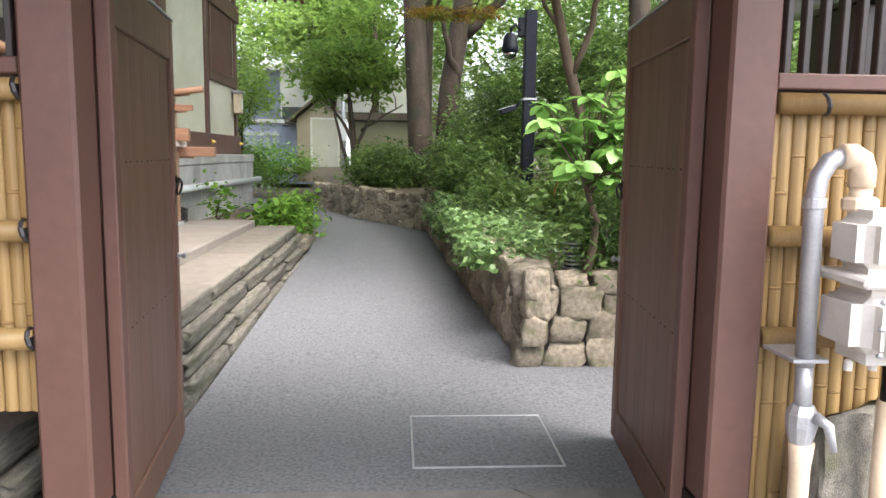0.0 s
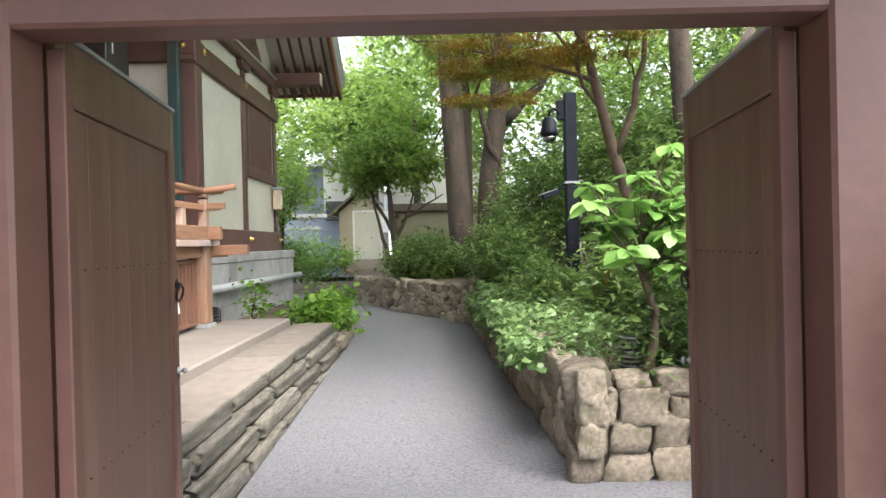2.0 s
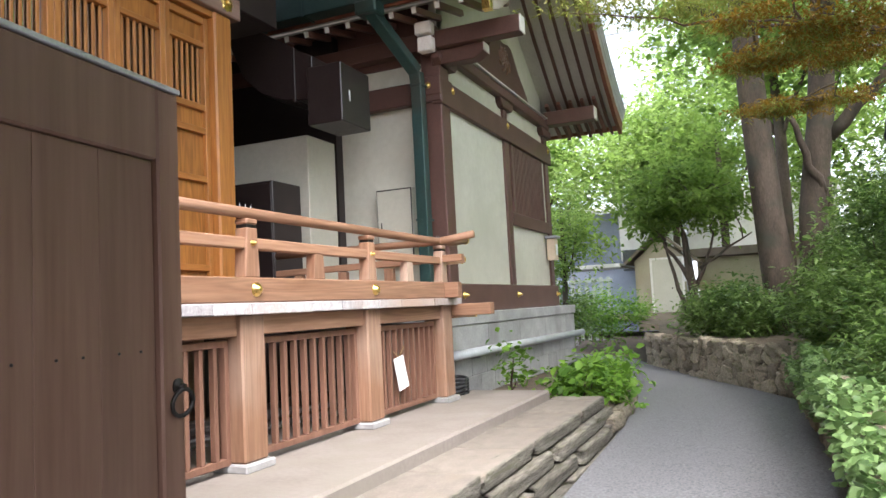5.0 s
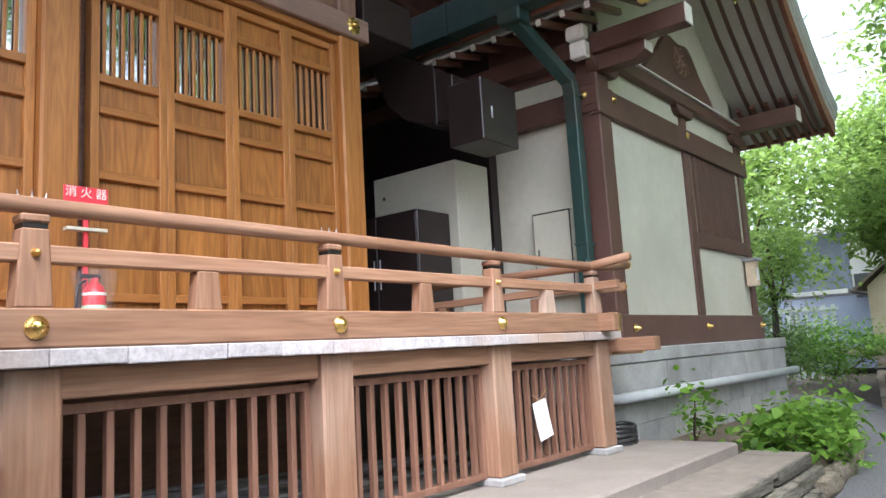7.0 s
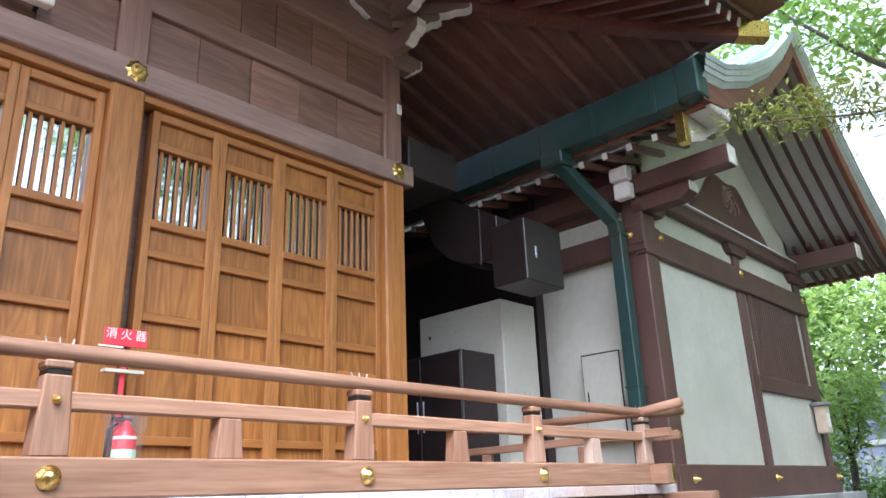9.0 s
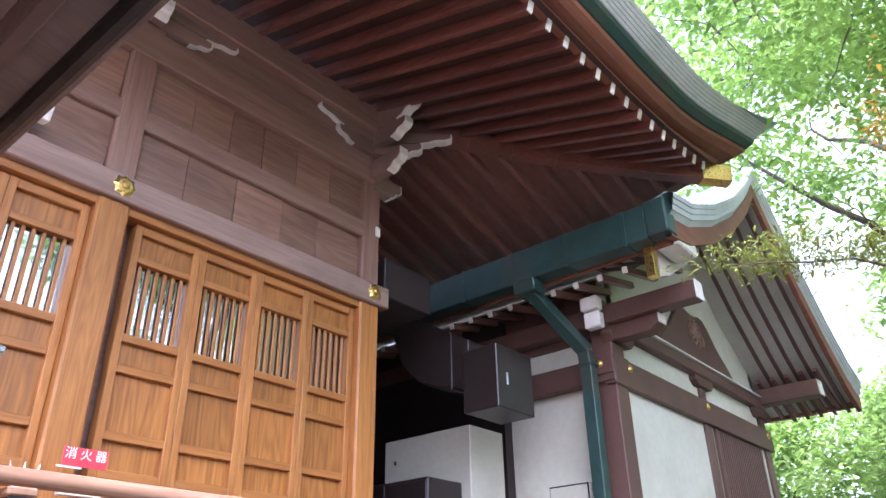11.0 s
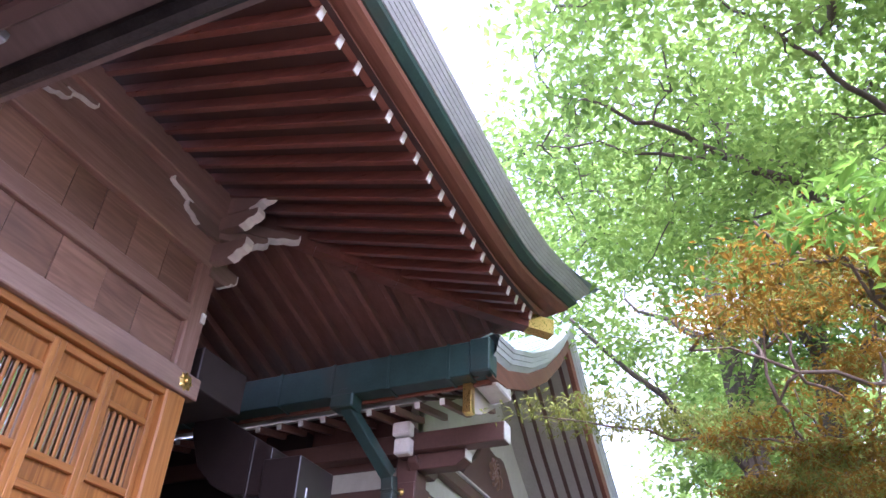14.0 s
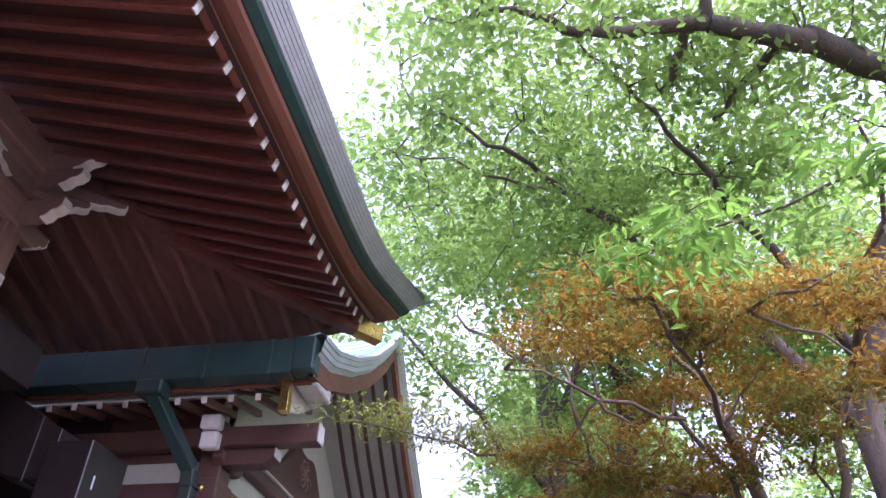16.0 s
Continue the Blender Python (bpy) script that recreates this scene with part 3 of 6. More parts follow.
for sgn in (-1, 1):
    ye = 2.55 + sgn * 1.34
    r = sheet([[(x, 2.55 + sgn * f * 1.48, 3.42 - 0.62 * f - 0.10 * math.sin(f * 3.1)) for x in (-1.95, 2.0)] for f in np.linspace(0, 1, 8)])
    ex = bmesh.ops.extrude_face_region(r, geom=r.faces[:])
    for v in ex["geom"]:
        if isinstance(v, bmesh.types.BMVert):
            v.co.z += 0.10
    bmesh.ops.recalc_face_normals(r, faces=r.faces[:])
    # lighter wood than the gate's brown makes up for bounced light underneath
    part("roof_slope", r, "dark_y", gate, "brown boarded roof slope, coloured lighter for the light bounced under it")
    part("eave_board", beam((-1.95, 2.55 + sgn * 1.30, 2.80), (2.0, 2.55 + sgn * 1.30, 2.80), 0.04, 0.13), "brown", gate)
    part("gutter", beam((-2.0, ye + sgn * 0.10, 2.80), (2.05, ye + sgn * 0.10, 2.80), 0.05, 0.05, 0.015), "iron", gate, "thin black metal gutter")
    for x in (-1.5, -0.75, 0.05, 0.8, 1.55):
        part("gutter_bracket", box(x - 0.02, x + 0.02, min(ye, ye - sgn * 0.35), max(ye, ye - sgn * 0.35), 2.735, 2.76, 0.003), "galv", gate, "bare metal gutter bracket")
for x in (-1.7, -1.25, -0.8, -0.35, 0.1, 0.55, 1.0, 1.45, 1.8):
    for sgn in (1, -1):
        part("rafter", beam((x, 2.55, 3.34), (x, 2.55 + sgn * 1.28, 2.82), 0.045, 0.06), "brown", gate)


full_size(gate)


def gate_door(hinge, free, s):
    """A leaf that stands open; s: the side of its boarded face."""
    h, f = Vector((*hinge, 0)), Vector((*free, 0))
    d = (f - h).normalized()
    nrm = Vector((d.y, -d.x, 0)) * s
    ln = (f - h).length
    m = Matrix.Translation(h) @ Matrix((d, nrm, Vector((0, 0, 1)))).transposed().to_4x4()
    leaf = thing("gate_door", h, "open dark brown boarded gate door with rows of iron studs", "door", "pair of gate doors")
    t = 0.03
    z0, z1 = -0.09, 2.125
    for u0, u1 in ((0, 0.09), (ln - 0.09, ln)):
        part("stile", turned(box(u0, u1, -t, t, z0, z1, 0.006), m), "leafboard", leaf)
    for a, b in ((z0, z0 + 0.17), (z1 - 0.2, z1)):
        part("cross_rail", turned(box(0.092, ln - 0.092, -t, t, a, b, 0.006), m), "leafboard", leaf)
    part("cap_strip", turned(box(0, ln, -t - 0.008, t + 0.008, z1, z1 + 0.014, 0.002), m), "galv", leaf, "thin worn metal strip on the top edge")
    n = 6
    w = (ln - 0.19) / n
    for i in range(n):
        part("board", turned(box(0.095 + i * w, 0.095 + (i + 1) * w - 0.0015, -t + 0.016, t - 0.016, z0 + 0.172, z1 - 0.202, 0.0012), m), "leafboard", leaf)
    stud = bmesh.new()
    bmesh.ops.create_icosphere(stud, subdivisions=1, radius=0.0042)
    sm = mesh_of(stud, "stud", True)
    sm.materials.append(M["iron"])
    for z in (0.75, 1.42):
        for i in range(n):
            for o in (0.3, 0.7):
                q = m @ Vector((0.095 + (i + o) * w, t - 0.014, z))
                piece("stud", sm, Matrix.Translation(q), leaf)
    ring = tube([(0.036 * math.cos(a), 0.036 * math.sin(a), 0) for a in np.linspace(0, 6.2832, 25)], 0.006, 8)
    part("ring_handle", turned(ring, m @ Matrix.Translation((ln - 0.03, t + 0.016, 1.275)) @ pose(0, 0, 0, 80, 0, 8)), "iron", leaf, "black iron ring handle", True)
    part("ring_plate", turned(lathe([(0.022, 0), (0.022, 0.005), (0.010, 0.012), (0.007, 0.025)], (0, 0, 0), (0, 1, 0)), m @ Matrix.Translation((ln - 0.03, t, 1.318))), "iron", leaf, "round iron plate")
    part("door_knob", turned(lathe([(0.018, 0), (0.018, 0.005), (0.008, 0.01), (0.008, 0.02), (0.016, 0.026), (0.016, 0.036), (0.009, 0.042)], (0, 0, 0), (0, 1, 0)), m @ Matrix.Translation((ln - 0.04, t, 0.915))), "galv", leaf, "small bright metal knob", True)
    for z in (0.2, 1.05, 1.95):
        part("hinge", turned(box(-0.02, 0.06, t, t + 0.006, z - 0.045, z + 0.045, 0.002), m), "iron", leaf)
    full_size(leaf)
    return leaf


gate_door((-1.08, 2.70), (-1.222, 4.04), 1)
gate_door((1.105, 2.72), (1.22, 3.98), -1)


def bamboo_fence(x0, x1, zb, label):
    """Upright split canes under horizontal canes, with a brown slatted strip above."""
    f = thing("bamboo_fence", ((x0 + x1) / 2, 2.55, 0), label, "fence")
    c = bmesh.new()
    tube([(0, 0, 0), (0, 0, 1)], 0.5, 10, c)
    cane = mesh_of(c, "cane", True)
    cane.materials.append(M["bamboo"])
    j = lathe([(0.49, -0.5), (0.54, -0.2), (0.54, 0.2), (0.49, 0.5)], (0, 0, 0), (0, 0, 1), 10)
    jm = mesh_of(j, "joint", True)
    jm.materials.append(M["node"])
    x = x0 + 0.03
    while x < x1:
        r = rng.uniform(0.044, 0.056)
        ob = piece("cane", cane, Matrix.LocRotScale((x, 2.56, zb), None, (r, r * 0.7, 1.73 - zb)), f)
        z = zb + rng.uniform(0.05, 0.4)
        while z < 1.68:
            piece("joint", jm, Matrix.LocRotScale((x, 2.56, z), None, (r, r * 0.7, 0.012)), f)
            z += rng.uniform(0.28, 0.46)
        x += r * 0.98
    for z in (1.70, 1.245, 0.885):
        if z > zb + 0.1:
            part("cross_cane", tube([(x0 + 0.012, 2.50, z), (x1, 2.50, z)], 0.037, 10), "bamboo", f, "thick horizontal bamboo cane", True)
            for xx in np.arange(x0 + 0.17, x1, 0.85):
                part("cord_tie", lathe([(0.040, -0.008), (0.045, 0), (0.040, 0.008)], (xx, 2.50, z), (1, 0, 0.25), 10), "rubber", f, "black cord tie")
    part("fence_rail", box(x0, x1, 2.49, 2.61, 1.745, 1.80, 0.006), "brown", f, "brown wooden rail")
    part("top_rail", box(x0, x1, 2.49, 2.61, 2.16, 2.22, 0.006), "brown", f, "brown wooden rail")
    for xx in np.arange(x0 + 0.05, x1, 0.066):
        part("slat", box(xx - 0.013, xx + 0.013, 2.53, 2.57, 1.80, 2.16, 0.004), "duct", f, "dark upright slat")
    full_size(f)
    f.location.z -= 0.05
    return f


bamboo_fence(1.25, 4.2, 0.02, "yellow bamboo cane fence with a dark slatted top")
bamboo_fence(-3.1, -1.225, 0.62, "yellow bamboo cane fence above the stone steps")
# the rock behind the meter; the darker step stone stands in for its shadow
r = new("foot_rock", SLABS[3])
r.matrix_basis = Matrix.LocRotScale((1.62, 2.44, 0.28), Euler((0, 0, 0.3)), (0.55, 0.14, 0.7))
full_size(r)
tagged(r, "rough grey rock at the foot of the bamboo fence", "rock")

meter = thing("gas_meter", (1.5, 2.2, 0), "white gas meter on its pipes in front of a bamboo fence", "meter")
up = part("meter_body", box(1.36, 1.68, 2.12, 2.34, 1.17, 1.375, 0.045), "meter", meter, "upper white casing")
part("lower_body", box(1.345, 1.70, 2.08, 2.36, 0.90, 1.152, 0.06), "meter", meter, "rounded white lower casing")
part("casing_flange", box(1.342, 1.703, 2.077, 2.363, 1.146, 1.178, 0.012), "meter", meter, "seam between the casings")
part("front_cover", box(1.42, 1.66, 2.062, 2.085, 0.94, 1.11, 0.008), "meter", meter, "raised front cover")
for x, z in ((1.40, 0.95), (1.40, 1.03), (1.40, 1.11), (1.69, 0.95), (1.69, 1.03), (1.69, 1.11)):
    part("bolt", lathe([(0.009, 0), (0.009, 0.012), (0.004, 0.016)], (x, 2.078, z), (0, -1, 0), 8), "galv", meter)
part("index_window", box(1.49, 1.64, 2.098, 2.125, 1.24, 1.31, 0.008), "iron", meter, "black counter window")
for x in (1.39, 1.47, 1.6):
    part("drain_stud", lathe([(0.013, 0), (0.013, 0.03), (0.008, 0.035)], (x, 2.2, 0.868), (0, 0, 1), 8), "meter", meter)
part("inlet_pipe", tube([(1.295, 2.28, 0.86), (1.285, 2.28, 1.40), (1.295, 2.28, 1.47), (1.325, 2.28, 1.52), (1.37, 2.28, 1.535)], 0.03, 14), "galv", meter, "dull galvanised pipe", True)
part("pipe_elbow", tube([(1.36, 2.28, 1.535), (1.40, 2.28, 1.535), (1.425, 2.28, 1.52), (1.435, 2.28, 1.49), (1.435, 2.28, 1.44)], 0.041, 14), "ivory", meter, "ivory wrapped elbow", True)
part("inlet_neck", tube([(1.435, 2.28, 1.45), (1.435, 2.28, 1.36)], 0.034, 14), "ivory", meter, "ivory wrapped neck", True)
part("neck_nut", lathe([(0.05, 0), (0.055, 0.008), (0.055, 0.035), (0.045, 0.045)], (1.435, 2.28, 1.365), (0, 0, 1), 8), "ivory", meter, "ivory pipe nut")
part("pipe_collar", lathe([(0.034, 0), (0.036, 0.004), (0.036, 0.03), (0.034, 0.034)], (1.286, 2.28, 1.37), (0, 0, 1), 14), "galv", meter)
part("pipe_clamp", box(1.24, 1.36, 2.25, 2.45, 0.875, 0.888, 0.002), "galv", meter, "thin steel pipe clamp")
part("lower_pipe", tube([(1.295, 2.28, 0.87), (1.30, 2.28, 0.70)], 0.028, 12), "galv", meter, "dull galvanised pipe", True)
valve = part("gas_valve", tube([(1.30, 2.28, 0.73), (1.30, 2.28, 0.70), (1.30, 2.28, 0.66), (1.30, 2.28, 0.60)], [0.034, 0.05, 0.05, 0.036], 10), "galv", meter, "cast metal gas valve")
part("valve_lever", tube([(1.32, 2.24, 0.70), (1.35, 2.21, 0.68), (1.365, 2.20, 0.60)], [0.022, 0.018, 0.012], 8), "galv", valve, "curved valve lever", True)
part("riser_pipe", tube([(1.305, 2.28, 0.60), (1.305, 2.28, 0.52), (1.31, 2.28, 0.0)], [0.042, 0.034, 0.032], 12), "ivory", meter, "ivory wrapped riser", True)
part("outlet_stub", tube([(1.60, 2.28, 0.90), (1.60, 2.28, 0.72)], 0.034, 12), "iron", meter, "dark outlet union", True)
part("outlet_pipe", tube([(1.60, 2.28, 0.74), (1.60, 2.28, 0.0)], 0.042, 12), "ivory", meter, "tan wrapped outlet pipe", True)
full_size(meter)
meter.location.z -= 0.065

# ---- hall: front, doors, veranda ----
HX = -5.15
hall = thing("main_hall", (-8, 4.7, 0), "timber shrine hall with golden doors, brown upper wall and wide eaves", "building")
POSTS = (-2.785, 0.245, 3.275, 6.305, 9.335)
for y in POSTS:
    part("lower_post", box(HX - 0.2, HX + 0.06, y - 0.143, y + 0.143, 1.62, 5.09, 0.02), "gold_z", hall, "golden cedar post")
    part("upper_post", box(HX - 0.2, HX + 0.05, y - 0.135, y + 0.135, 5.34, 7.42, 0.02), "dark_z", hall, "dark brown post")
part("nageshi_beam", box(HX - 0.05, HX + 0.10, -3.2, 9.60, 5.09, 5.34, 0.012), "dark_y", hall, "grey-brown beam over the doors")
part("door_head", box(HX - 0.15, HX + 0.03, -3.2, 9.2, 5.01, 5.088, 0.006), "gold_y", hall)
part("threshold", box(HX - 0.15, HX + 0.03, -3.2, 9.2, 1.70, 1.80, 0.006), "gold_y", hall)
part("mid_beam", box(HX - 0.1, HX + 0.045, -3.2, 9.30, 5.91, 6.12, 0.012), "dark_b", hall, "dark brown wall beam")
part("high_beam", box(HX - 0.1, HX + 0.07, -3.2, 9.60, 6.70, 7.04, 0.012), "dark_b", hall, "dark brown wall beam")
part("wall_plate", box(HX - 0.1, HX + 0.02, -3.2, 9.50, 7.04, 7.41, 0.01), "dark_b", hall)
part("purlin", box(HX - 0.1, HX + 0.16, -3.2, 9.70, 7.41, 7.76, 0.015), "dark_b", hall, "heavy brown purlin under the eaves")
for y in POSTS[:-1]:
    for z0, z1, cuts in ((5.34, 5.91, (0.0, 0.18, 0.38, 0.59, 0.77, 1.0)), (6.12, 6.70, (0.0, 0.17, 0.33, 0.475, 0.64, 0.82, 1.0))):
        a, b = y + 0.135, y + 2.895
        for u, v in zip(cuts, cuts[1:]):
            part("wall_board", box(HX - 0.08, HX - 0.02 + rng.uniform(-0.008, 0.006), a + (b - a) * u + 0.003, a + (b - a) * v - 0.003, z0, z1, 0.004), "dark_panel", hall)
part("side_wall", box(-11, HX - 0.06, 9.24, 9.44, 1.6, 7.5, 0), "dark_panel", hall, "dark side wall of the hall")
part("core", box(-11, HX - 0.22, -3.1, 9.2, 0.5, 7.5, 0), "dark_panel", hall, "dark inside of the hall")
# small fittings on the front
for y in POSTS:
    fl = thing("nail_cover", (HX + 0.10, y + 0.03, 5.225), "gilt flower-shaped nail cover on a brown beam", "fitting", "gilt nail covers")
    prof = bmesh.new()
    ring = [prof.verts.new((0.0, (0.11 - 0.024 * (i % 2)) * math.cos(i * math.pi / 8), (0.11 - 0.024 * (i % 2)) * math.sin(i * math.pi / 8))) for i in range(16)]
    inner = [prof.verts.new((0.018, 0.065 * math.cos(i * math.pi / 8), 0.065 * math.sin(i * math.pi / 8))) for i in range(16)]
    for i in range(16):
        prof.faces.new((ring[i], ring[(i + 1) % 16], inner[(i + 1) % 16], inner[i]))
    prof.faces.new(inner)
    part("petals", turned(prof, Matrix.Translation((HX + 0.101, y + 0.03, 5.225))), "brass", fl)
    part("boss", lathe([(0.036, 0), (0.036, 0.014), (0.018, 0.03)], (HX + 0.118, y + 0.03, 5.225), (1, 0, 0), 10), "brass", fl)
solo("wall_switch_box", box(HX + 0.05, HX + 0.075, 9.385, 9.455, 5.98, 6.11, 0.006), "white", "small white plastic box on a brown post", "box")
flood = thing("flood_lamp", (HX + 0.2, 5.37, 5.49), "white box-shaped floodlight on the brown beam", "lamp")
part("lamp_head", turned(box(-0.07, 0.07, -0.215, 0.215, -0.075, 0.075, 0.012), Matrix.Translation((HX + 0.21, 5.37, 5.49)) @ pose(0, 0, 0, 0, 12, 0)), "white", flood)
part("lamp_lens", turned(box(0.068, 0.074, -0.19, 0.19, -0.055, 0.055, 0.002), Matrix.Translation((HX + 0.21, 5.37, 5.49)) @ pose(0, 0, 0, 0, 12, 0)), "paper", flood, "pale lamp lens")
for yb in (5.22, 5.52):
    part("lamp_bracket", box(HX - 0.02, HX + 0.16, yb - 0.015, yb + 0.015, 5.47, 5.51, 0.004), "iron", flood)


def hall_door(y0, y1):
    """One panelled leaf with an upright lattice in its upper part."""
    w = y1 - y0
    d = thing("hall_door", (HX, (y0 + y1) / 2, 1.8), "closed golden cedar panelled door with a slatted window", "door", "panelled doors of the hall")
    X0, X1 = HX - 0.15, HX - 0.035
    st = 0.07
    for a, b in ((y0, y0 + st), (y1 - st, y1)):
        part("stile", box(X0, X1, a, b, 1.80, 5.005, 0.006), "gold_z", d)
    rails = ((1.80, 1.91), (2.16, 2.23), (2.84, 2.91), (3.13, 3.20), (3.67, 3.74), (3.93, 4.00), (4.65, 4.71), (4.92, 5.005))
    for z0, z1 in rails:
        part("cross_rail", box(X0, X1 - 0.002, y0 + st, y1 - st, z0, z1, 0.006), "gold_y", d)
    for (a, b), (c, e) in zip(rails, rails[1:]):
        if b > 3.99 and c < 4.66:
            continue
        part("panel", box(X0 + 0.02, X1 - 0.05, y0 + st, y1 - st, b, c, 0), "gold_panel", d)
    n = 6
    for i in range(n):
        yy = y0 + st + (i + 0.7) * (w - 2 * st) / (n + 0.4)
        part("slat", box(X0 + 0.052, X0 + 0.076, yy - 0.0145, yy + 0.0145, 4.00, 4.65, 0.004), "gold_z", d)
    part("pane", box(X0 + 0.038, X0 + 0.042, y0 + st, y1 - st, 4.00, 4.65, 0), glass, d, "reflecting glass pane")
    return d


proto = hall_door(POSTS[3] + 0.265, POSTS[3] + 0.265 + 0.653)
for y in POSTS[:-1]:
    for i in range(4):
        if y == POSTS[3] and i == 0:
            continue
        copy_thing(proto, pose(HX, y + 0.265 + 0.655 * (i + 0.5), 1.8))

# bracket arms under the purlin
def bracket_set(y, corner):
    b = thing("bracket_arm", (HX + 0.1, y, 7.1), "carved brown bracket arm with white painted ends", "bracket", "carved brackets under the eaves")
    def arm(ax, ay, zz, ln, h, first=0.0):
        ol = [(first, 0), (first + ln * 0.55, 0.0), (first + ln * 0.72, 0.10 * h), (first + ln * 0.80, 0.32 * h), (first + ln * 0.93, 0.38 * h), (first + ln, 0.62 * h), (first + ln * 0.99, h), (first, h)]
        d = Vector((ax, ay, 0)).normalized()
        m = Matrix.Translation((HX + 0.02, y, zz)) @ Matrix((Vector((0, 0, 1)).cross(d) * -1, d, Vector((0, 0, 1)))).transposed().to_4x4() @ Matrix.Translation((-0.0625, 0, 0))
        a = part("arm", plate(ol, 0.125, m, 0.006), "dark_y", b)
        tip = [(first + ln * 0.60, -0.01 * h), (first + ln * 0.73, 0.08 * h), (first + ln * 0.81, 0.31 * h), (first + ln * 0.935, 0.37 * h), (first + ln + 0.012, 0.60 * h), (first + ln * 0.99 + 0.012, h * 0.98), (first + ln * 0.99 - 0.0, h * 0.98), (first + ln * 0.985, 0.62 * h), (first + ln * 0.92, 0.43 * h), (first + ln * 0.79, 0.38 * h), (first + ln * 0.71, 0.15 * h), (first + ln * 0.60, 0.05 * h)]
        part("painted_end", plate(tip, 0.131, m @ Matrix.Translation((-0.003, 0, 0)), 0), "white", a, "white painted end")
    arm(0, -1, 7.28, 0.92, 0.13)
    arm(0, -1, 7.09, 0.62, 0.18)
    if corner:
        arm(1, 0, 7.44, 0.78, 0.27)
        arm(1, 0, 7.21, 0.62, 0.22)
        arm(1, 0, 6.74, 0.54, 0.26)
        arm(0, 1, 7.44, 0.74, 0.26)
        arm(0, 1, 7.18, 0.50, 0.24)
        arm(0, 1, 6.60, 0.46, 0.26)
        arm(1, 1, 7.30, 1.0, 0.16)
        arm(1, 1, 7.12, 0.62, 0.17)
    else:
        arm(0, 1, 7.28, 0.92, 0.13)
        arm(0, 1, 7.09, 0.62, 0.18)
        arm(1, 0, 7.09, 0.24, 0.22)


for y in POSTS:
    bracket_set(y, y == POSTS[-1])

# ---- hall roof ----
OV, YC, SL = 3.08, 9.5, 0.315
def eave_z(s):
    """Height of the rafter ends, s metres along the eave from the wall's corner."""
    return 6.86 + 0.057 * max(s - 0.5, 0.0) ** 1.784


def soffit_z(u, s):
    return eave_z(s) + SL * (OV - u)


roof = thing("hall_roof", (-8, 4.7, 7.0), "wide curved shrine roof with red-brown rafters and a grey-green copper edge", "roof")
RW, RH = 0.074, 0.13
def rafter(a, b, mat):
    r = part("rafter", beam(a, b, RW, RH, 0.006), mat, roof)
    d = (Vector(b) - Vector(a)).normalized()
    part("painted_end", beam(Vector(b) - d * 0.001, Vector(b) + d * 0.012, RW - 0.006, RH - 0.006, 0), "white", r, "white painted rafter end")


y = -3.01
while y < YC + OV - 0.12:
    s = y - YC
    u0 = max(0.0, s + 0.08)
    rafter((HX + u0, y, soffit_z(u0, s)), (HX + OV, y, soffit_z(OV, s)), "rafter_x")
    y += 0.307
x = -11.0
while x < HX + OV - 0.2:
    s = x - HX
    u0 = max(0.0, s + 0.08)
    rafter((x, YC + u0, soffit_z(u0, s)), (x, YC + OV, soffit_z(OV, s)), "rafter_y")
    x += 0.36
hipz = lambda u: soffit_z(u, u) - 0.09
pts = [(HX + u, YC + u, hipz(u)) for u in np.linspace(0, OV + 0.16, 9)]
hip = bmesh.new()
for p, q in zip(pts, pts[1:]):
    beam(p, q, 0.17, 0.22, 0.0, bm=hip)
hp = part("hip_rafter", hip, "rafter_x", roof, "heavy diagonal hip rafter")
p, q = Vector(pts[-2]), Vector(pts[-1])
part("gilt_cap", beam(p.lerp(q, 0.35), q + (q - p).normalized() * 0.02, 0.185, 0.235, 0.004), "brass", hp, "gilt metal cap")
# front soffit, its shade between the rafters put into the colour
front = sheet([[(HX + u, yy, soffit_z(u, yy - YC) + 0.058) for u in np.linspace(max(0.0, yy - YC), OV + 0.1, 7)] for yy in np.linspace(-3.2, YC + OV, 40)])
part("soffit", front, "soffit", roof, "boards above the rafters, coloured dark for the shade in the gaps")
side = sheet([[(xx, YC + u, soffit_z(u, xx - HX) + 0.058) for u in np.linspace(max(0.0, xx - HX), OV + 0.1, 7)] for xx in np.linspace(-11, HX + OV, 30)])
part("soffit", side, "rafter_y", roof, "brown boards above the side rafters")


def flare(o, s):
    """How far the eave's edge stands out, swinging wider towards the corner."""
    return o + 0.15 * (max(s - 1.4, 0.0) / 1.68) ** 2 * max(0.0, min(1.0, o / 0.2))


def eave_strip(name, profile, mat, label=""):
    """Sweeps a profile of (outward, up) from the rafter ends round the eave's corner."""
    rows = []
    for o, dz in profile:
        oc = flare(o, OV)
        line = [(HX + OV + flare(o, yy - YC), yy, eave_z(yy - YC) + dz) for yy in np.linspace(-3.2, YC + OV, 44)[:-1]]
        line.append((HX + OV + oc, YC + OV + oc, eave_z(OV + oc) + dz))
        line += [(xx, YC + OV + flare(o, xx - HX), eave_z(xx - HX) + dz) for xx in np.linspace(HX + OV, -11, 34)[1:]]
        rows.append(line)
    return part(name, sheet(rows), mat, roof, label)


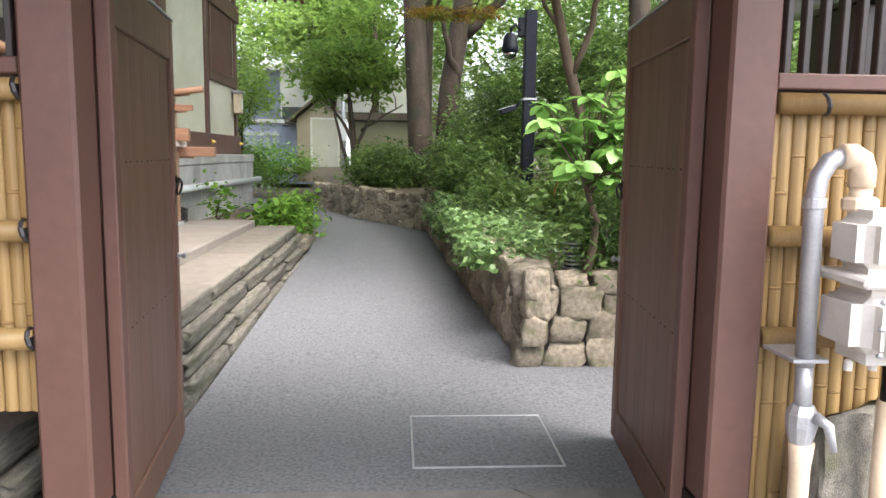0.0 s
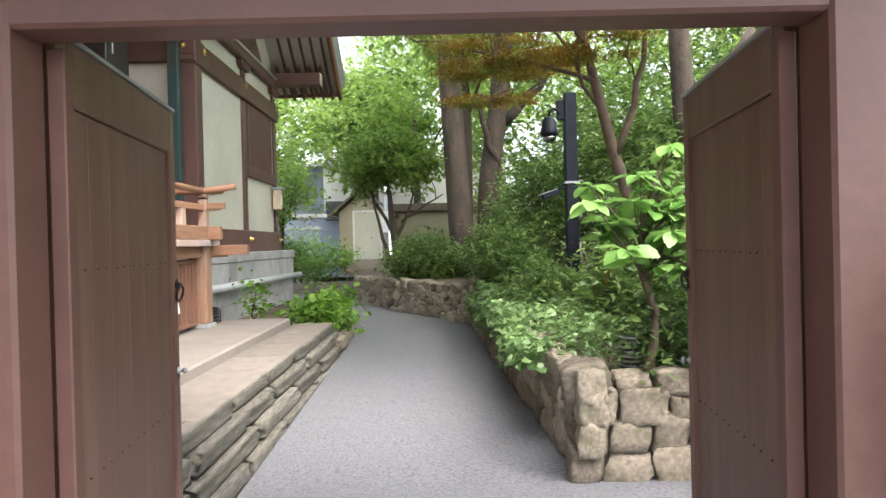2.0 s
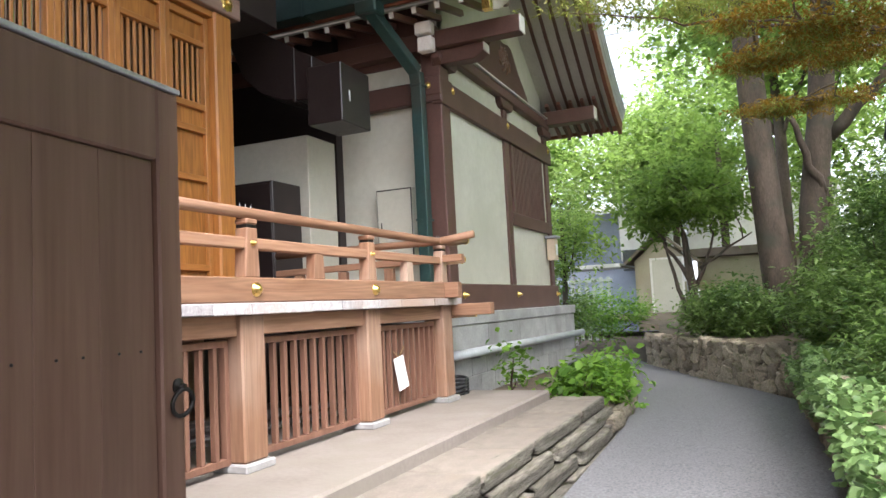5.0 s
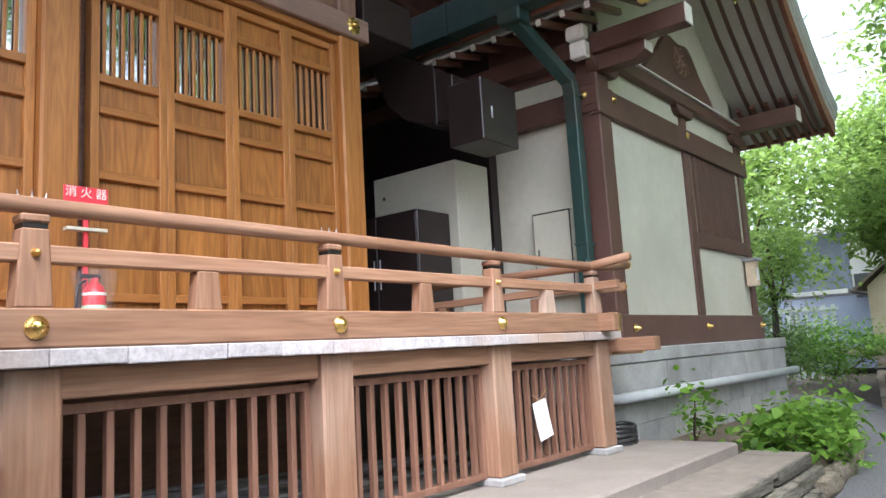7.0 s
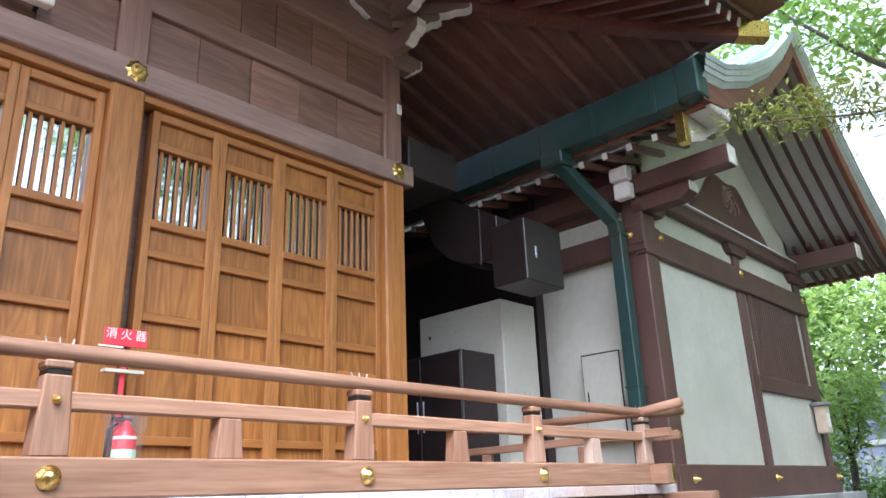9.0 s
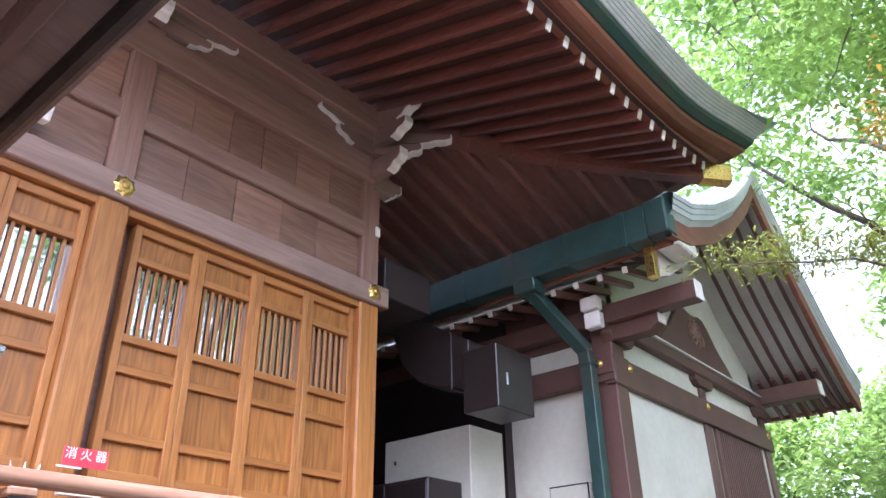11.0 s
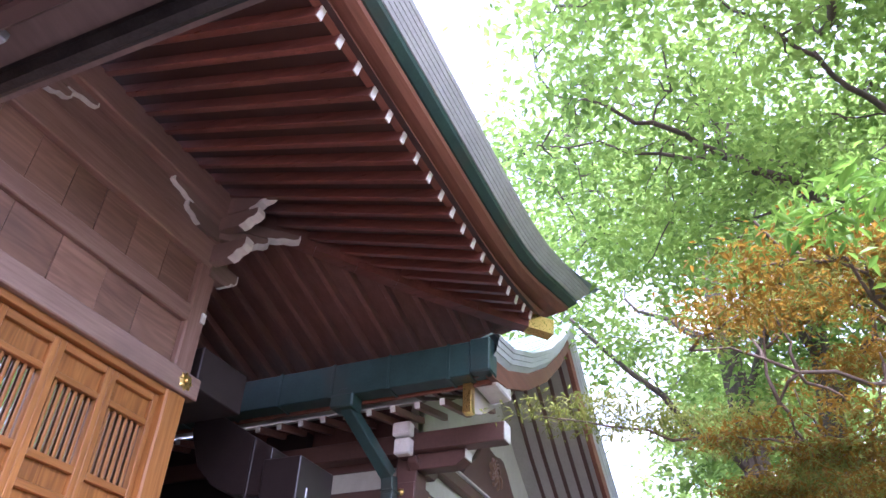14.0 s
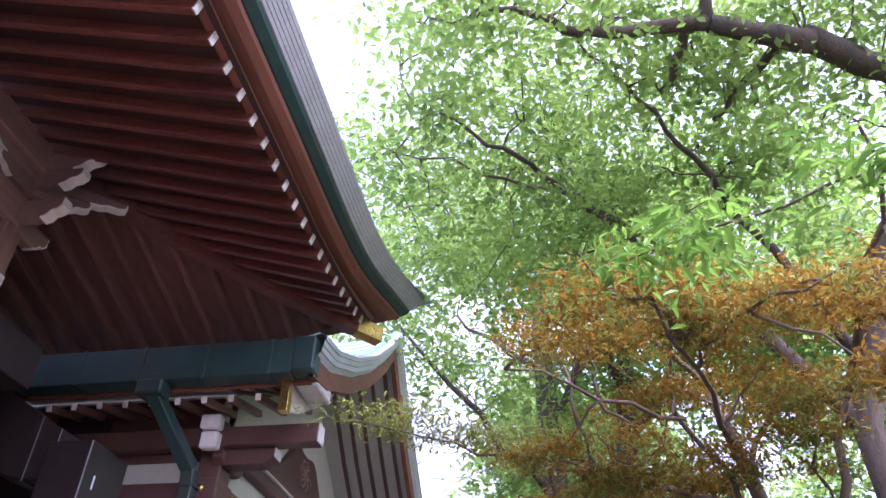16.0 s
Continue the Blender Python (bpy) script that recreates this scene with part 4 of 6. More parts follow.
eave_strip("eave_fascia", [(-0.05, 0.045), (0.025, 0.05), (0.06, 0.135), (-0.05, 0.14)], "fascia", "red-brown eave fascia")
eave_strip("upper_fascia", [(0.0, 0.142), (0.16, 0.16), (0.235, 0.215), (0.25, 0.262), (0.0, 0.265)], "fascia", "red-brown upper eave board")
eave_strip("eave_drip", [(0.05, 0.267), (0.27, 0.268), (0.345, 0.335), (0.36, 0.388), (0.05, 0.388)], "copper", "dark green copper drip")
for i in range(6):
    a, b = 0.392 + i * 0.0325, 0.392 + (i + 1) * 0.0325
    o = 0.372 + 0.03 * i
    eave_strip("copper_course", [(0.1, a + 0.001), (o, a + 0.001), (o + 0.022, b - 0.005), (o + 0.016, b - 0.001), (0.1, b - 0.001)], "roof_edge", "layered copper edge course, coloured pale grey for the reflected sky")
top = []
for f in np.linspace(0, 1, 9):
    u = 0.54 - f * 8.9
    z = 0.588 + 4.8 * f ** 1.25
    fl = (1 - f) ** 2
    ln = [(HX + OV + u + fl * (flare(0.3, yy - YC) - 0.3), yy, eave_z(min(yy - YC, OV + 0.6)) * (1 - f) + 6.5 * f + z) for yy in np.linspace(-3.2, YC + OV + u + fl * 0.15, 30)]
    ln += [(xx, YC + OV + u + fl * (flare(0.3, xx - HX) - 0.3), eave_z(min(xx - HX, OV + 0.6)) * (1 - f) + 6.5 * f + z) for xx in np.linspace(HX + OV + u + fl * 0.15, -14, 20)[1:]]
    top.append(ln)
part("roof_surface", sheet(top), "patina", roof, "green copper roof surface")

# ---- veranda ----
VX = -3.18
ver = thing("veranda", (-4, 5, 0.5), "raised veranda of fresh cedar with a railing and lattice below", "veranda")
END = 11.0
part("floor_deck", box(HX, VX + 0.0, -1.5, END, 1.635, 1.72, 0.004), "cedar_x", ver, "cedar veranda floor")
yy = -1.5
while yy < END + 0.12:
    w = rng.uniform(0.28, 0.62)
    w = min(w, END + 0.14 - yy)
    if w > 0.05:
        part("floor_board_end", box(VX + 0.002, VX + 0.10 + rng.uniform(-0.006, 0.006), yy, yy + w - 0.003, 1.628 + rng.uniform(-0.004, 0.004), 1.712, 0.006), "grey_wood", ver, "weathered grey board end")
    yy += w
part("ground_rail", box(VX - 0.06, VX + 0.075, -1.5, END + 0.2, 1.715, 1.90, 0.01), "cedar_y", ver, "broad bottom rail")
part("rail_end_cap", box(VX - 0.063, VX + 0.078, END + 0.12, END + 0.205, 1.712, 1.903, 0.004), "brass", ver, "gilt end cap")
ups = [(VX, y, 2.155) for y in (-1.5, 10.7)] + [(VX, 11.1, 2.165), (VX, 11.48, 2.20)]
mid_rail = bmesh.new()
for p, q in zip(ups, ups[1:]):
    beam(p, q, 0.085, 0.085, 0.008, bm=mid_rail)
part("middle_rail", mid_rail, "cedar_y", ver, "square middle rail")
part("top_rail", tube([(VX, -1.5, 2.385), (VX, 5, 2.385), (VX, 10.7, 2.385), (VX, 11.15, 2.40), (VX, 11.62, 2.45)], 0.043, 14), "cedar_y", ver, "round top rail", True)
for p, r in (((VX, 11.61, 2.448), 0.05), ((VX, 11.46, 2.197), 0.052)):
    part("rail_tip", lathe([(r, 0), (r, 0.03), (r * 0.8, 0.034)], p, (0, 1, 0.14), 12), "brass", ver, "gilt rail tip")
RP = (-0.1, 1.72, 3.55, 5.37, 7.215, 9.025, 10.77)
for y in RP:
    po = part("rail_post", plate([(-0.085, 1.90), (0.085, 1.90), (0.062, 2.27), (-0.062, 2.27)], 0.11, Matrix.Translation((VX - 0.055, y, 0)), 0.008), "cedar_z", ver, "tapered railing post")
    for k in range(3):
        part("bird_spike", lathe([(0.006, 0), (0.0005, 0.035)], (VX, y - 0.06 + 0.06 * k, 2.422), (0, 0.2 * (k - 1), 1), 5), "galv", po, "tiny upright spike")
    part("post_neck", box(VX - 0.05, VX + 0.05, y - 0.056, y + 0.056, 2.271, 2.295, 0.003), "iron", po, "dark metal neck band")
    part("post_cap", box(VX - 0.058, VX + 0.058, y - 0.066, y + 0.066, 2.296, 2.338, 0.01), "cedar_z", po, "flared post cap")
    for z, xk, r in ((1.81, 0.076, 0.055), (2.155, 0.043, 0.028)):
        part("gilt_knob", lathe([(r, 0), (r, 0.008), (r * 0.7, 0.014), (r * 0.66, 0.03), (r * 0.35, 0.045), (0.004, 0.05)], (VX + xk, y, z), (1, 0, 0), 16), "brass", po, "round gilt knob", True)
for y in (0.8, 2.6, 4.43, 6.28, 8.12, 9.87):
    part("short_post", plate([(-0.085, 1.90), (0.085, 1.90), (0.066, 2.112), (-0.066, 2.112)], 0.09, Matrix.Translation((VX - 0.045, y, 0)), 0.006), "cedar_z", ver, "short tapered strut")
# the return of the railing along the short end
part("return_rail", tube([(VX + 0.45, 10.76, 2.44), (VX, 10.76, 2.385), (-5.5, 10.76, 2.385)], 0.045, 12), "cedar_x", ver, "round top rail", True)
part("return_middle", beam((VX + 0.3, 10.76, 2.18), (-5.5, 10.76, 2.15), 0.08, 0.08), "cedar_x", ver)
part("return_ground_rail", box(-5.5, VX + 0.24, 10.70, 10.83, 1.716, 1.896, 0.008), "cedar_x", ver)
for x in (-3.85, -4.5, -5.15):
    part("short_post", box(x - 0.06, x + 0.06, 10.72, 10.80, 1.896, 2.11, 0.006), "cedar_z", ver)
LP = (-0.15, 1.67, 3.52, 5.38, 7.23, 9.06, 10.85)
for y in LP:
    po = part("lower_post", box(VX - 0.22, VX + 0.03, y - 0.135, y + 0.135, 0.565, 1.632, 0.014), "cedar_z", ver, "stout square cedar post")
    part("foot_pad", box(VX - 0.25, VX + 0.07, y - 0.17, y + 0.17, 0.50, 0.565, 0.012), "plinth", po, "grey stone foot pad")
part("corner_beam", box(VX - 0.15, VX + 0.52, 11.0, 11.14, 1.50, 1.64, 0.008), "cedar_x", ver, "projecting beam end")
part("edge_tip", box(VX - 0.10, VX + 0.04, 11.01, 11.78, 1.47, 1.625, 0.008), "cedar_y", ver, "projecting edge beam")
part("edge_tip_cap", box(VX - 0.105, VX + 0.045, 11.74, 11.79, 1.465, 1.63, 0.003), "brass", ver, "gilt end plate")
for a, b in zip(LP, LP[1:]):
    part("edge_beam", box(VX - 0.18, VX - 0.01, a + 0.135, b - 0.135, 1.475, 1.63, 0.008), "cedar_y", ver, "cedar beam under the floor edge")
    y0, y1 = a + 0.14, b - 0.14
    pan = part("lattice_frame", box(VX - 0.15, VX - 0.09, y0, y1, 1.40, 1.452, 0.004), "slat", ver)
    part("frame_sill", box(VX - 0.15, VX - 0.09, y0, y1, 0.56, 0.61, 0.004), "slat", pan)
    for u in (y0, y1 - 0.045):
        part("frame_stile", box(VX - 0.15, VX - 0.09, u, u + 0.045, 0.61, 1.40, 0.004), "slat", pan)
    n = 10
    for i in range(n):
        yy = y0 + (i + 0.95) * (y1 - y0) / (n + 0.9)
        part("slat", box(VX - 0.145, VX - 0.095, yy - 0.02, yy + 0.02, 0.61, 1.40, 0.004), "slat", pan)
part("return_beam", box(-5.4, VX - 0.2, 10.80, 10.95, 1.46, 1.63, 0.008), "cedar_x", ver)
# dark sheet standing in for the deep shade under the veranda
solo("crawl_wall", box(-6.0, -5.6, -2, 11.2, 0.45, 1.63, 0), "duct", "dark sheet for the shade at the back of the crawl space", "wall", "structure")
for i in range(16):
    z = 0.53 + 0.022 * (i % 8) + rng.uniform(0, 0.02)
    xx = -4.0 - rng.uniform(0, 0.5)
    solo("stored_pipe", tube([(xx, rng.uniform(4.2, 5.5), z + rng.uniform(-0.01, 0.25)), (xx + rng.uniform(-0.3, 0.3), rng.uniform(8.2, 10.2), z)], 0.02, 8), "galv", "thin grey pole stored under the veranda", "pole", smooth=True)["group"] = "poles under the veranda"
note = thing("paper_notice", (VX - 0.08, 9.85, 1.1), "sheet of white paper tied to the lattice with string", "notice")
part("sheet", turned(box(-0.002, 0.002, -0.115, 0.115, -0.34, 0.0, 0), Matrix.Translation((VX - 0.07, 9.72, 1.13)) @ pose(0, 0, 0, 9, -5, 0)), "paper", note)
for o in (-0.04, 0.0, 0.05):
    part("text_line", turned(box(0.003, 0.0035, o, o + 0.004, -0.27, -0.05, 0), Matrix.Translation((VX - 0.07, 9.72, 1.13)) @ pose(0, 0, 0, 9, -5, 0)), "iron", note, "faint upright line of writing")
part("string", tube([(VX - 0.075, 9.60, 1.20), (VX - 0.07, 9.73, 1.13), (VX - 0.07, 9.86, 1.23)], 0.004, 5), "bamboo", note, "tan string")

ver.location.z += 0.03
note.location.z += 0.015
# fire extinguisher on the veranda
ext = thing("fire_extinguisher", (-4.78, 6.28, 1.72), "red fire extinguisher in a clear bag below a red sign", "extinguisher")
part("cylinder", lathe([(0.07, 0), (0.08, 0.02), (0.08, 0.42), (0.06, 0.48), (0.025, 0.51), (0.025, 0.54)], (-4.78, 6.28, 1.72), (0, 0, 1), 18), "red", ext, "red cylinder", True)
part("label_band", lathe([(0.081, 0), (0.082, 0.002), (0.082, 0.09), (0.081, 0.092)], (-4.78, 6.28, 1.97), (0, 0, 1), 18), "label_green", ext, "pale green label", True)
part("white_band", lathe([(0.081, 0), (0.082, 0.002), (0.082, 0.02), (0.081, 0.022)], (-4.78, 6.28, 2.13), (0, 0, 1), 18), "white", ext, "white band", True)
part("handle", box(-4.80, -4.76, 6.18, 6.32, 2.255, 2.285, 0.006), "iron", ext, "black squeeze handle")
part("hose", tube([(-4.78, 6.22, 2.24), (-4.78, 6.16, 2.2), (-4.78, 6.15, 2.0), (-4.78, 6.17, 1.9)], 0.011, 8), "rubber", ext, "black hose", True)
bag = lathe([(0.10, 0), (0.125, 0.1), (0.12, 0.3), (0.135, 0.45), (0.16, 0.58)], (-4.78, 6.28, 1.725), (0, 0, 1), 20)
for v in bag.verts:
    v.co += noise.noise_vector(v.co * 14) * 0.02
bg = part("plastic_bag", bag, "plastic", ext, "loose clear plastic bag", True)
stand = thing("extinguisher_sign", (-4.86, 6.28, 1.72), "red plate with white writing on a thin red post", "sign")
part("post", box(-4.875, -4.845, 6.27, 6.30, 1.72, 2.72, 0.003), "sign_red", stand)
part("plate", box(-4.85, -4.842, 6.12, 6.44, 2.80, 2.93, 0.004), "sign_red", stand, "red plate")
part("shelf", box(-4.87, -4.80, 6.13, 6.42, 2.60, 2.625, 0.003), "cream_metal", stand, "pale wooden bar")


def lettering(name, text, size, m, mat, parent):
    c = bpy.data.curves.new(name, "FONT")
    c.body, c.size, c.extrude, c.align_x, c.align_y = text, size, 0.001, "CENTER", "CENTER"
    c.materials.append(M[mat])
    o = new(name, c)
    o.parent = parent
    o.matrix_parent_inverse = Matrix.Translation(-parent.location + Vector((0, 0.105, 0.03)))
    o.matrix_basis = m
    return o


ext.location += Vector((0, 0.14, 0.03))
stand.location += Vector((0, 0.105, 0.03))
lettering("writing", "消 火 器", 0.085, Matrix.Translation((-4.840, 6.28, 2.882)) @ pose(0, 0, 0, 90, 0, 90), "white", stand)
part("small_text", box(-4.842, -4.8405, 6.19, 6.37, 2.815, 2.827, 0), "white", stand, "line of small white writing")

# ---- annex ----
AX = -3.9
ann = thing("annex", (-6, 15.7, 0.4), "cream plastered annex with brown timbers and a curved copper roof", "building")
part("upper_boarding", box(-11, AX - 0.15, 12.785, 12.815, 5.36, 6.25, 0), "brown", ann, "brown boarding under the eave")
part("front_wall", box(AX - 0.25, AX - 0.03, 12.8, 18.5, 1.5, 6.2, 0), "plaster", ann, "cream plaster wall")
part("side_wall", box(-11, AX - 0.03, 12.82, 12.98, 0.5, 6.3, 0), "plaster", ann, "cream plaster wall")
part("far_wall", box(-11, AX - 0.03, 18.35, 18.5, 0.5, 6.2, 0), "plaster", ann, "cream plaster wall")
part("corner_post", box(AX - 0.28, AX + 0.03, 12.70, 13.04, 1.55, 5.70, 0.015), "brown", ann, "brown corner post")
part("middle_post", box(AX - 0.1, AX + 0.015, 15.62, 15.88, 1.98, 4.66, 0.012), "brown", ann)
part("far_post", box(AX - 0.2, AX + 0.015, 18.36, 18.62, 1.98, 5.5, 0.012), "brown", ann)
part("sill_beam", box(AX - 0.1, AX + 0.07, 12.72, 18.66, 1.545, 1.98, 0.012), "brown", ann, "brown sill beam")
part("head_beam", box(AX - 0.1, AX + 0.06, 12.66, 18.72, 4.66, 5.05, 0.012), "brown", ann, "brown head beam")
part("side_head_beam", box(-11, AX + 0.05, 12.64, 12.80, 4.70, 5.03, 0.012), "brown", ann)
part("side_post_cap", box(AX - 0.34, AX + 0.055, 12.62, 13.1, 4.795, 5.075, 0.01), "brown", ann)
part("tie_beam", box(AX - 0.12, AX + 0.10, 12.7, 18.6, 5.42, 5.63, 0.02), "brown", ann, "brown tie beam")
part("tie_cover", box(AX + 0.0, AX + 0.13, 13.1, 18.4, 5.635, 5.665, 0.004), "white", ann, "pale capping strip")
for y in (12.95, 15.74, 18.42):
    if y > 13:
        part("strut", box(AX - 0.08, AX + 0.024, y - 0.10, y + 0.10, 5.05, 5.25, 0.012), "brown", ann)
    part("bearing_block", plate([(-0.26, 5.25), (0.26, 5.25), (0.36, 5.33), (0.36, 5.42), (-0.36, 5.42), (-0.36, 5.33)], 0.14, Matrix.Translation((AX - 0.06, y, 0)), 0.012), "brown", ann, "curved bearing block")
for y in (13.1, 15.74, 18.5):
    for z, r in ((1.80, 0.055), (4.94, 0.05)):
        part("gilt_knob", lathe([(r * 1.2, 0), (r * 1.2, 0.008), (r * 0.6, 0.014), (r * 0.5, 0.025), (0.004, 0.03)] if z > 3 else [(r, 0), (r, 0.01), (r * 0.7, 0.02), (r * 0.5, 0.05), (r * 0.25, 0.08), (0.004, 0.085)], (AX + 0.062 + (0.01 if z < 3 else 0), y, z), (1, 0, 0), 12), "brass", ann, "gilt knob", True)
part("gilt_knob", lathe([(0.05, 0), (0.05, 0.01), (0.03, 0.03), (0.004, 0.035)], (AX - 0.14, 12.615, 4.94), (0, -1, 0), 12), "brass", ann, "gilt flower knob", True)
# slatted window
win = part("window_frame", box(AX - 0.06, AX + 0.03, 15.87, 18.35, 3.10, 3.34, 0.01), "brown", ann, "brown window sill beam")
for y in (16.05, 18.05):
    part("jamb", box(AX - 0.05, AX + 0.02, y - 0.045, y + 0.045, 3.34, 4.66, 0.006), "brown", win)
part("backing", box(AX - 0.035, AX - 0.02, 16.09, 18.01, 3.34, 4.66, 0), "duct", win, "dark opening")
for y in np.arange(16.15, 18.0, 0.09):
    part("slat", box(AX - 0.015, AX + 0.012, y - 0.022, y + 0.022, 3.345, 4.655, 0.004), "brown", win)
# plinth
pl = tagged(part("plinth", box(-11, -3.70, 11.95, 19.1, 0.3, 1.36, 0), "plinth"), "grey concrete block plinth under the annex", "plinth", kind="structure")
part("coping", box(-11, -3.62, 11.88, 19.2, 1.365, 1.545, 0.012), "plinth", pl, "pale stone coping")
for r, (z0, z1) in enumerate(((0.30, 0.62), (0.625, 0.90), (0.905, 1.355))):
    y = 11.93 - 0.35 * (r % 2)
    while y < 19.08:
        w = 1.6 if r == 2 else 0.62
        a, b = max(y, 11.93), min(y + w, 19.1)
        if b - a > 0.05:
            part("block", box(-3.70, -3.655 + (0.02 if r == 2 else 0), a + 0.004, b - 0.004, z0, z1, 0.006), "plinth", pl)
        y += w
    x = -3.66
    while x > -6:
        part("block", box(x - 0.6, x - 0.006, 11.915 - (0.02 if r == 2 else 0), 11.95, z0, z1, 0.006), "plinth", pl)
        x -= 0.62
pipe = thing("drain_pipe", (-3.55, 14, 0.95), "grey plastic drain pipe along the plinth", "pipe")
part("pipe", tube([(-5.2, 11.78, 1.0), (-3.62, 11.78, 0.985), (-3.52, 11.86, 0.985), (-3.52, 15, 0.96), (-3.52, 19.3, 0.93)], 0.065, 14), "pvc", pipe, smooth=True)
for y in (12.8, 14.8, 16.8):
    part("clip", box(-3.66, -3.5, y - 0.015, y + 0.015, 0.88, 0.9, 0.002), "galv", pipe)
hose = bmesh.new()
for i in range(5):
    c, rr = Vector((-3.42, 11.50, 0.54 + 0.045 * i)), 0.27 - 0.012 * i
    tube([(c.x + rr * 0.7 * math.cos(a) + 0.01 * i, c.y + rr * math.sin(a), c.z + 0.012 * math.sin(2 * a + i)) for a in np.linspace(0, 6.2832, 22)], 0.024, 8, hose)
solo("hose_coil", hose, "rubber", "coiled black rubber hose on the slab", "hose", smooth=True)

# annex roof, ridge towards the path
RX = -2.38
CURVE = [(11.70, 6.38), (12.3, 6.48), (13.2, 6.86), (14.2, 7.45), (15.1, 8.15), (15.72, 8.75), (16.3, 8.15), (17.2, 7.35), (18.2, 6.62), (19.1, 6.08), (19.75, 5.82)]
aroof = thing("annex_roof", (-6, 15.7, 6), "curved green copper roof over the annex with a deep gable", "roof")
smooth_curve = []
for (a, b), (c, d) in zip(CURVE, CURVE[1:]):
    for f in (0, 0.34, 0.67):
        smooth_curve.append((a + (c - a) * f, b + (d - b) * f))
smooth_curve.append(CURVE[-1])
xs = [RX, RX - 0.35, -3.2, -4, -6, -8, -11]
lift = {RX: 0.16, RX - 0.35: 0.06}
part("roof_surface", sheet([[(x, a, b + lift.get(x, 0)) for x in xs] for a, b in smooth_curve]), "patina", aroof, "pale green copper roof surface")
for i in range(0, 16):
    a, b = smooth_curve[i]
    part("roof_seam", tube([(x, a, b + lift.get(x, 0) + 0.006) for x in (RX, RX - 0.35, -3.2, -4, -6)], 0.014, 5), "patina", aroof, "standing seam")
part("gable_edge", sheet([[(RX + 0.0, a, b + 0.16), (RX + 0.09, a, b + 0.13), (RX + 0.085, a, b + 0.06), (RX + 0.07, a, b + 0.055), (RX + 0.065, a, b - 0.02), (RX + 0.05, a, b - 0.025), (RX + 0.045, a, b - 0.10), (RX + 0.03, a, b - 0.105), (RX - 0.03, a, b - 0.20)] for a, b in smooth_curve]), "roof_edge", aroof, "dark green gable edge")
part("bargeboard", sheet([[(RX - 0.03, a, b - 0.16), (RX + 0.0, a, b - 0.20), (RX - 0.02, a, b - 0.44), (RX - 0.10, a, b - 0.45), (RX - 0.11, a, b - 0.16)] for a, b in smooth_curve]), "fascia", aroof, "brown curved bargeboard")
part("soffit", sheet([[(RX - 0.10, a, b - 0.32), (-3.2, a, b - 0.36), (-11, a, b - 0.36)] for a, b in smooth_curve]), "soffit_grey", aroof, "grey boarded underside")
for x in (-2.62, -2.87, -3.12, -3.37, -3.62):
    rr = bmesh.new()
    for (a, b), (c, d) in zip(CURVE, CURVE[1:]):
        beam((x, a, b - 0.395), (x, c, d - 0.40), 0.065, 0.045, 0.0, bm=rr)
    part("gable_rafter", rr, "brown", aroof, "dark rafter under the gable")
for x in np.arange(-3.19 - 0.36 * 13, -2.6, 0.36):
    r = part("eave_rafter", beam((x, 12.9, 6.04), (x, 11.98, 5.84), 0.075, 0.09, 0.004), "rafter_y", aroof)
    part("painted_end", beam((x, 11.981, 5.84), (x, 11.965, 5.836), 0.07, 0.085, 0), "white", r, "white painted rafter end")
for x in np.arange(-8.0, -2.5, 0.262):
    part("far_rafter", beam((x, 18.5, 5.98), (x, 19.6, 5.5), 0.075, 0.09, 0.004), "rafter_y", aroof)
part("eave_fascia", box(-11, RX - 0.1, 11.86, 11.92, 5.93, 6.05, 0.006), "fascia", aroof, "red-brown eave board")
part("far_fascia", box(-11, RX - 0.1, 19.6, 19.7, 5.45, 5.6, 0.006), "fascia", aroof)
part("eave_purlin", box(-11, -2.56, 12.57, 12.80, 5.47, 5.73, 0.012), "brown", aroof, "brown eave purlin")
part("purlin_end", box(-2.562, -2.545, 12.575, 12.795, 5.475, 5.725, 0.003), "white", aroof, "white painted purlin end")
part("far_purlin", box(-4.2, -2.75, 18.4, 18.7, 5.5, 5.8, 0.012), "brown", aroof, "brown eave purlin")
part("far_purlin_end", box(-2.752, -2.735, 18.41, 18.69, 5.51, 5.79, 0.003), "white", aroof, "white painted purlin end")
part("lower_arm", plate([(0, 0), (0.70, 0.0), (0.84, 0.09), (0.84, 0.22), (0, 0.22)], 0.24, Matrix.Translation((-4.0, 12.93, 5.25)) @ pose(0, 0, 0, 0, 0, -90), 0.01), "brown", aroof, "curved projecting arm")
part("lower_arm_end", box(-3.165, -3.145, 12.70, 12.92, 5.345, 5.47, 0.004), "white", aroof, "white painted arm end")
part("bracket_block", box(-4.09, -3.85, 12.40, 12.55, 5.39, 5.615, 0.02), "white", aroof, "white painted bracket end")
part("bracket_block", box(-4.10, -3.83, 12.34, 12.50, 5.63, 5.82, 0.02), "white", aroof, "white painted bracket end")
part("bracket_arm", box(-4.08, -3.86, 12.5, 12.75, 5.40, 5.82, 0.01), "brown", aroof)
near = [(a, b, min(1.0, (a - 11.8) / 1.8)) for a, b in smooth_curve if 11.85 < a < 13.7]
part("lower_bargeboard", sheet([[(RX - 0.44, a, b - 0.40), (RX - 0.44, a, b - 0.86 + 0.38 * s), (RX - 0.36, a, b - 0.86 + 0.38 * s), (RX - 0.35, a, b - 0.40)] for a, b, s in near]), "faded_board", aroof, "pale faded end of the bargeboard")
part("gilt_cap", box(RX - 0.455, RX - 0.34, 11.80, 11.93, 5.56, 6.02, 0.004), "brass", aroof, "gilt cap of the bargeboard")
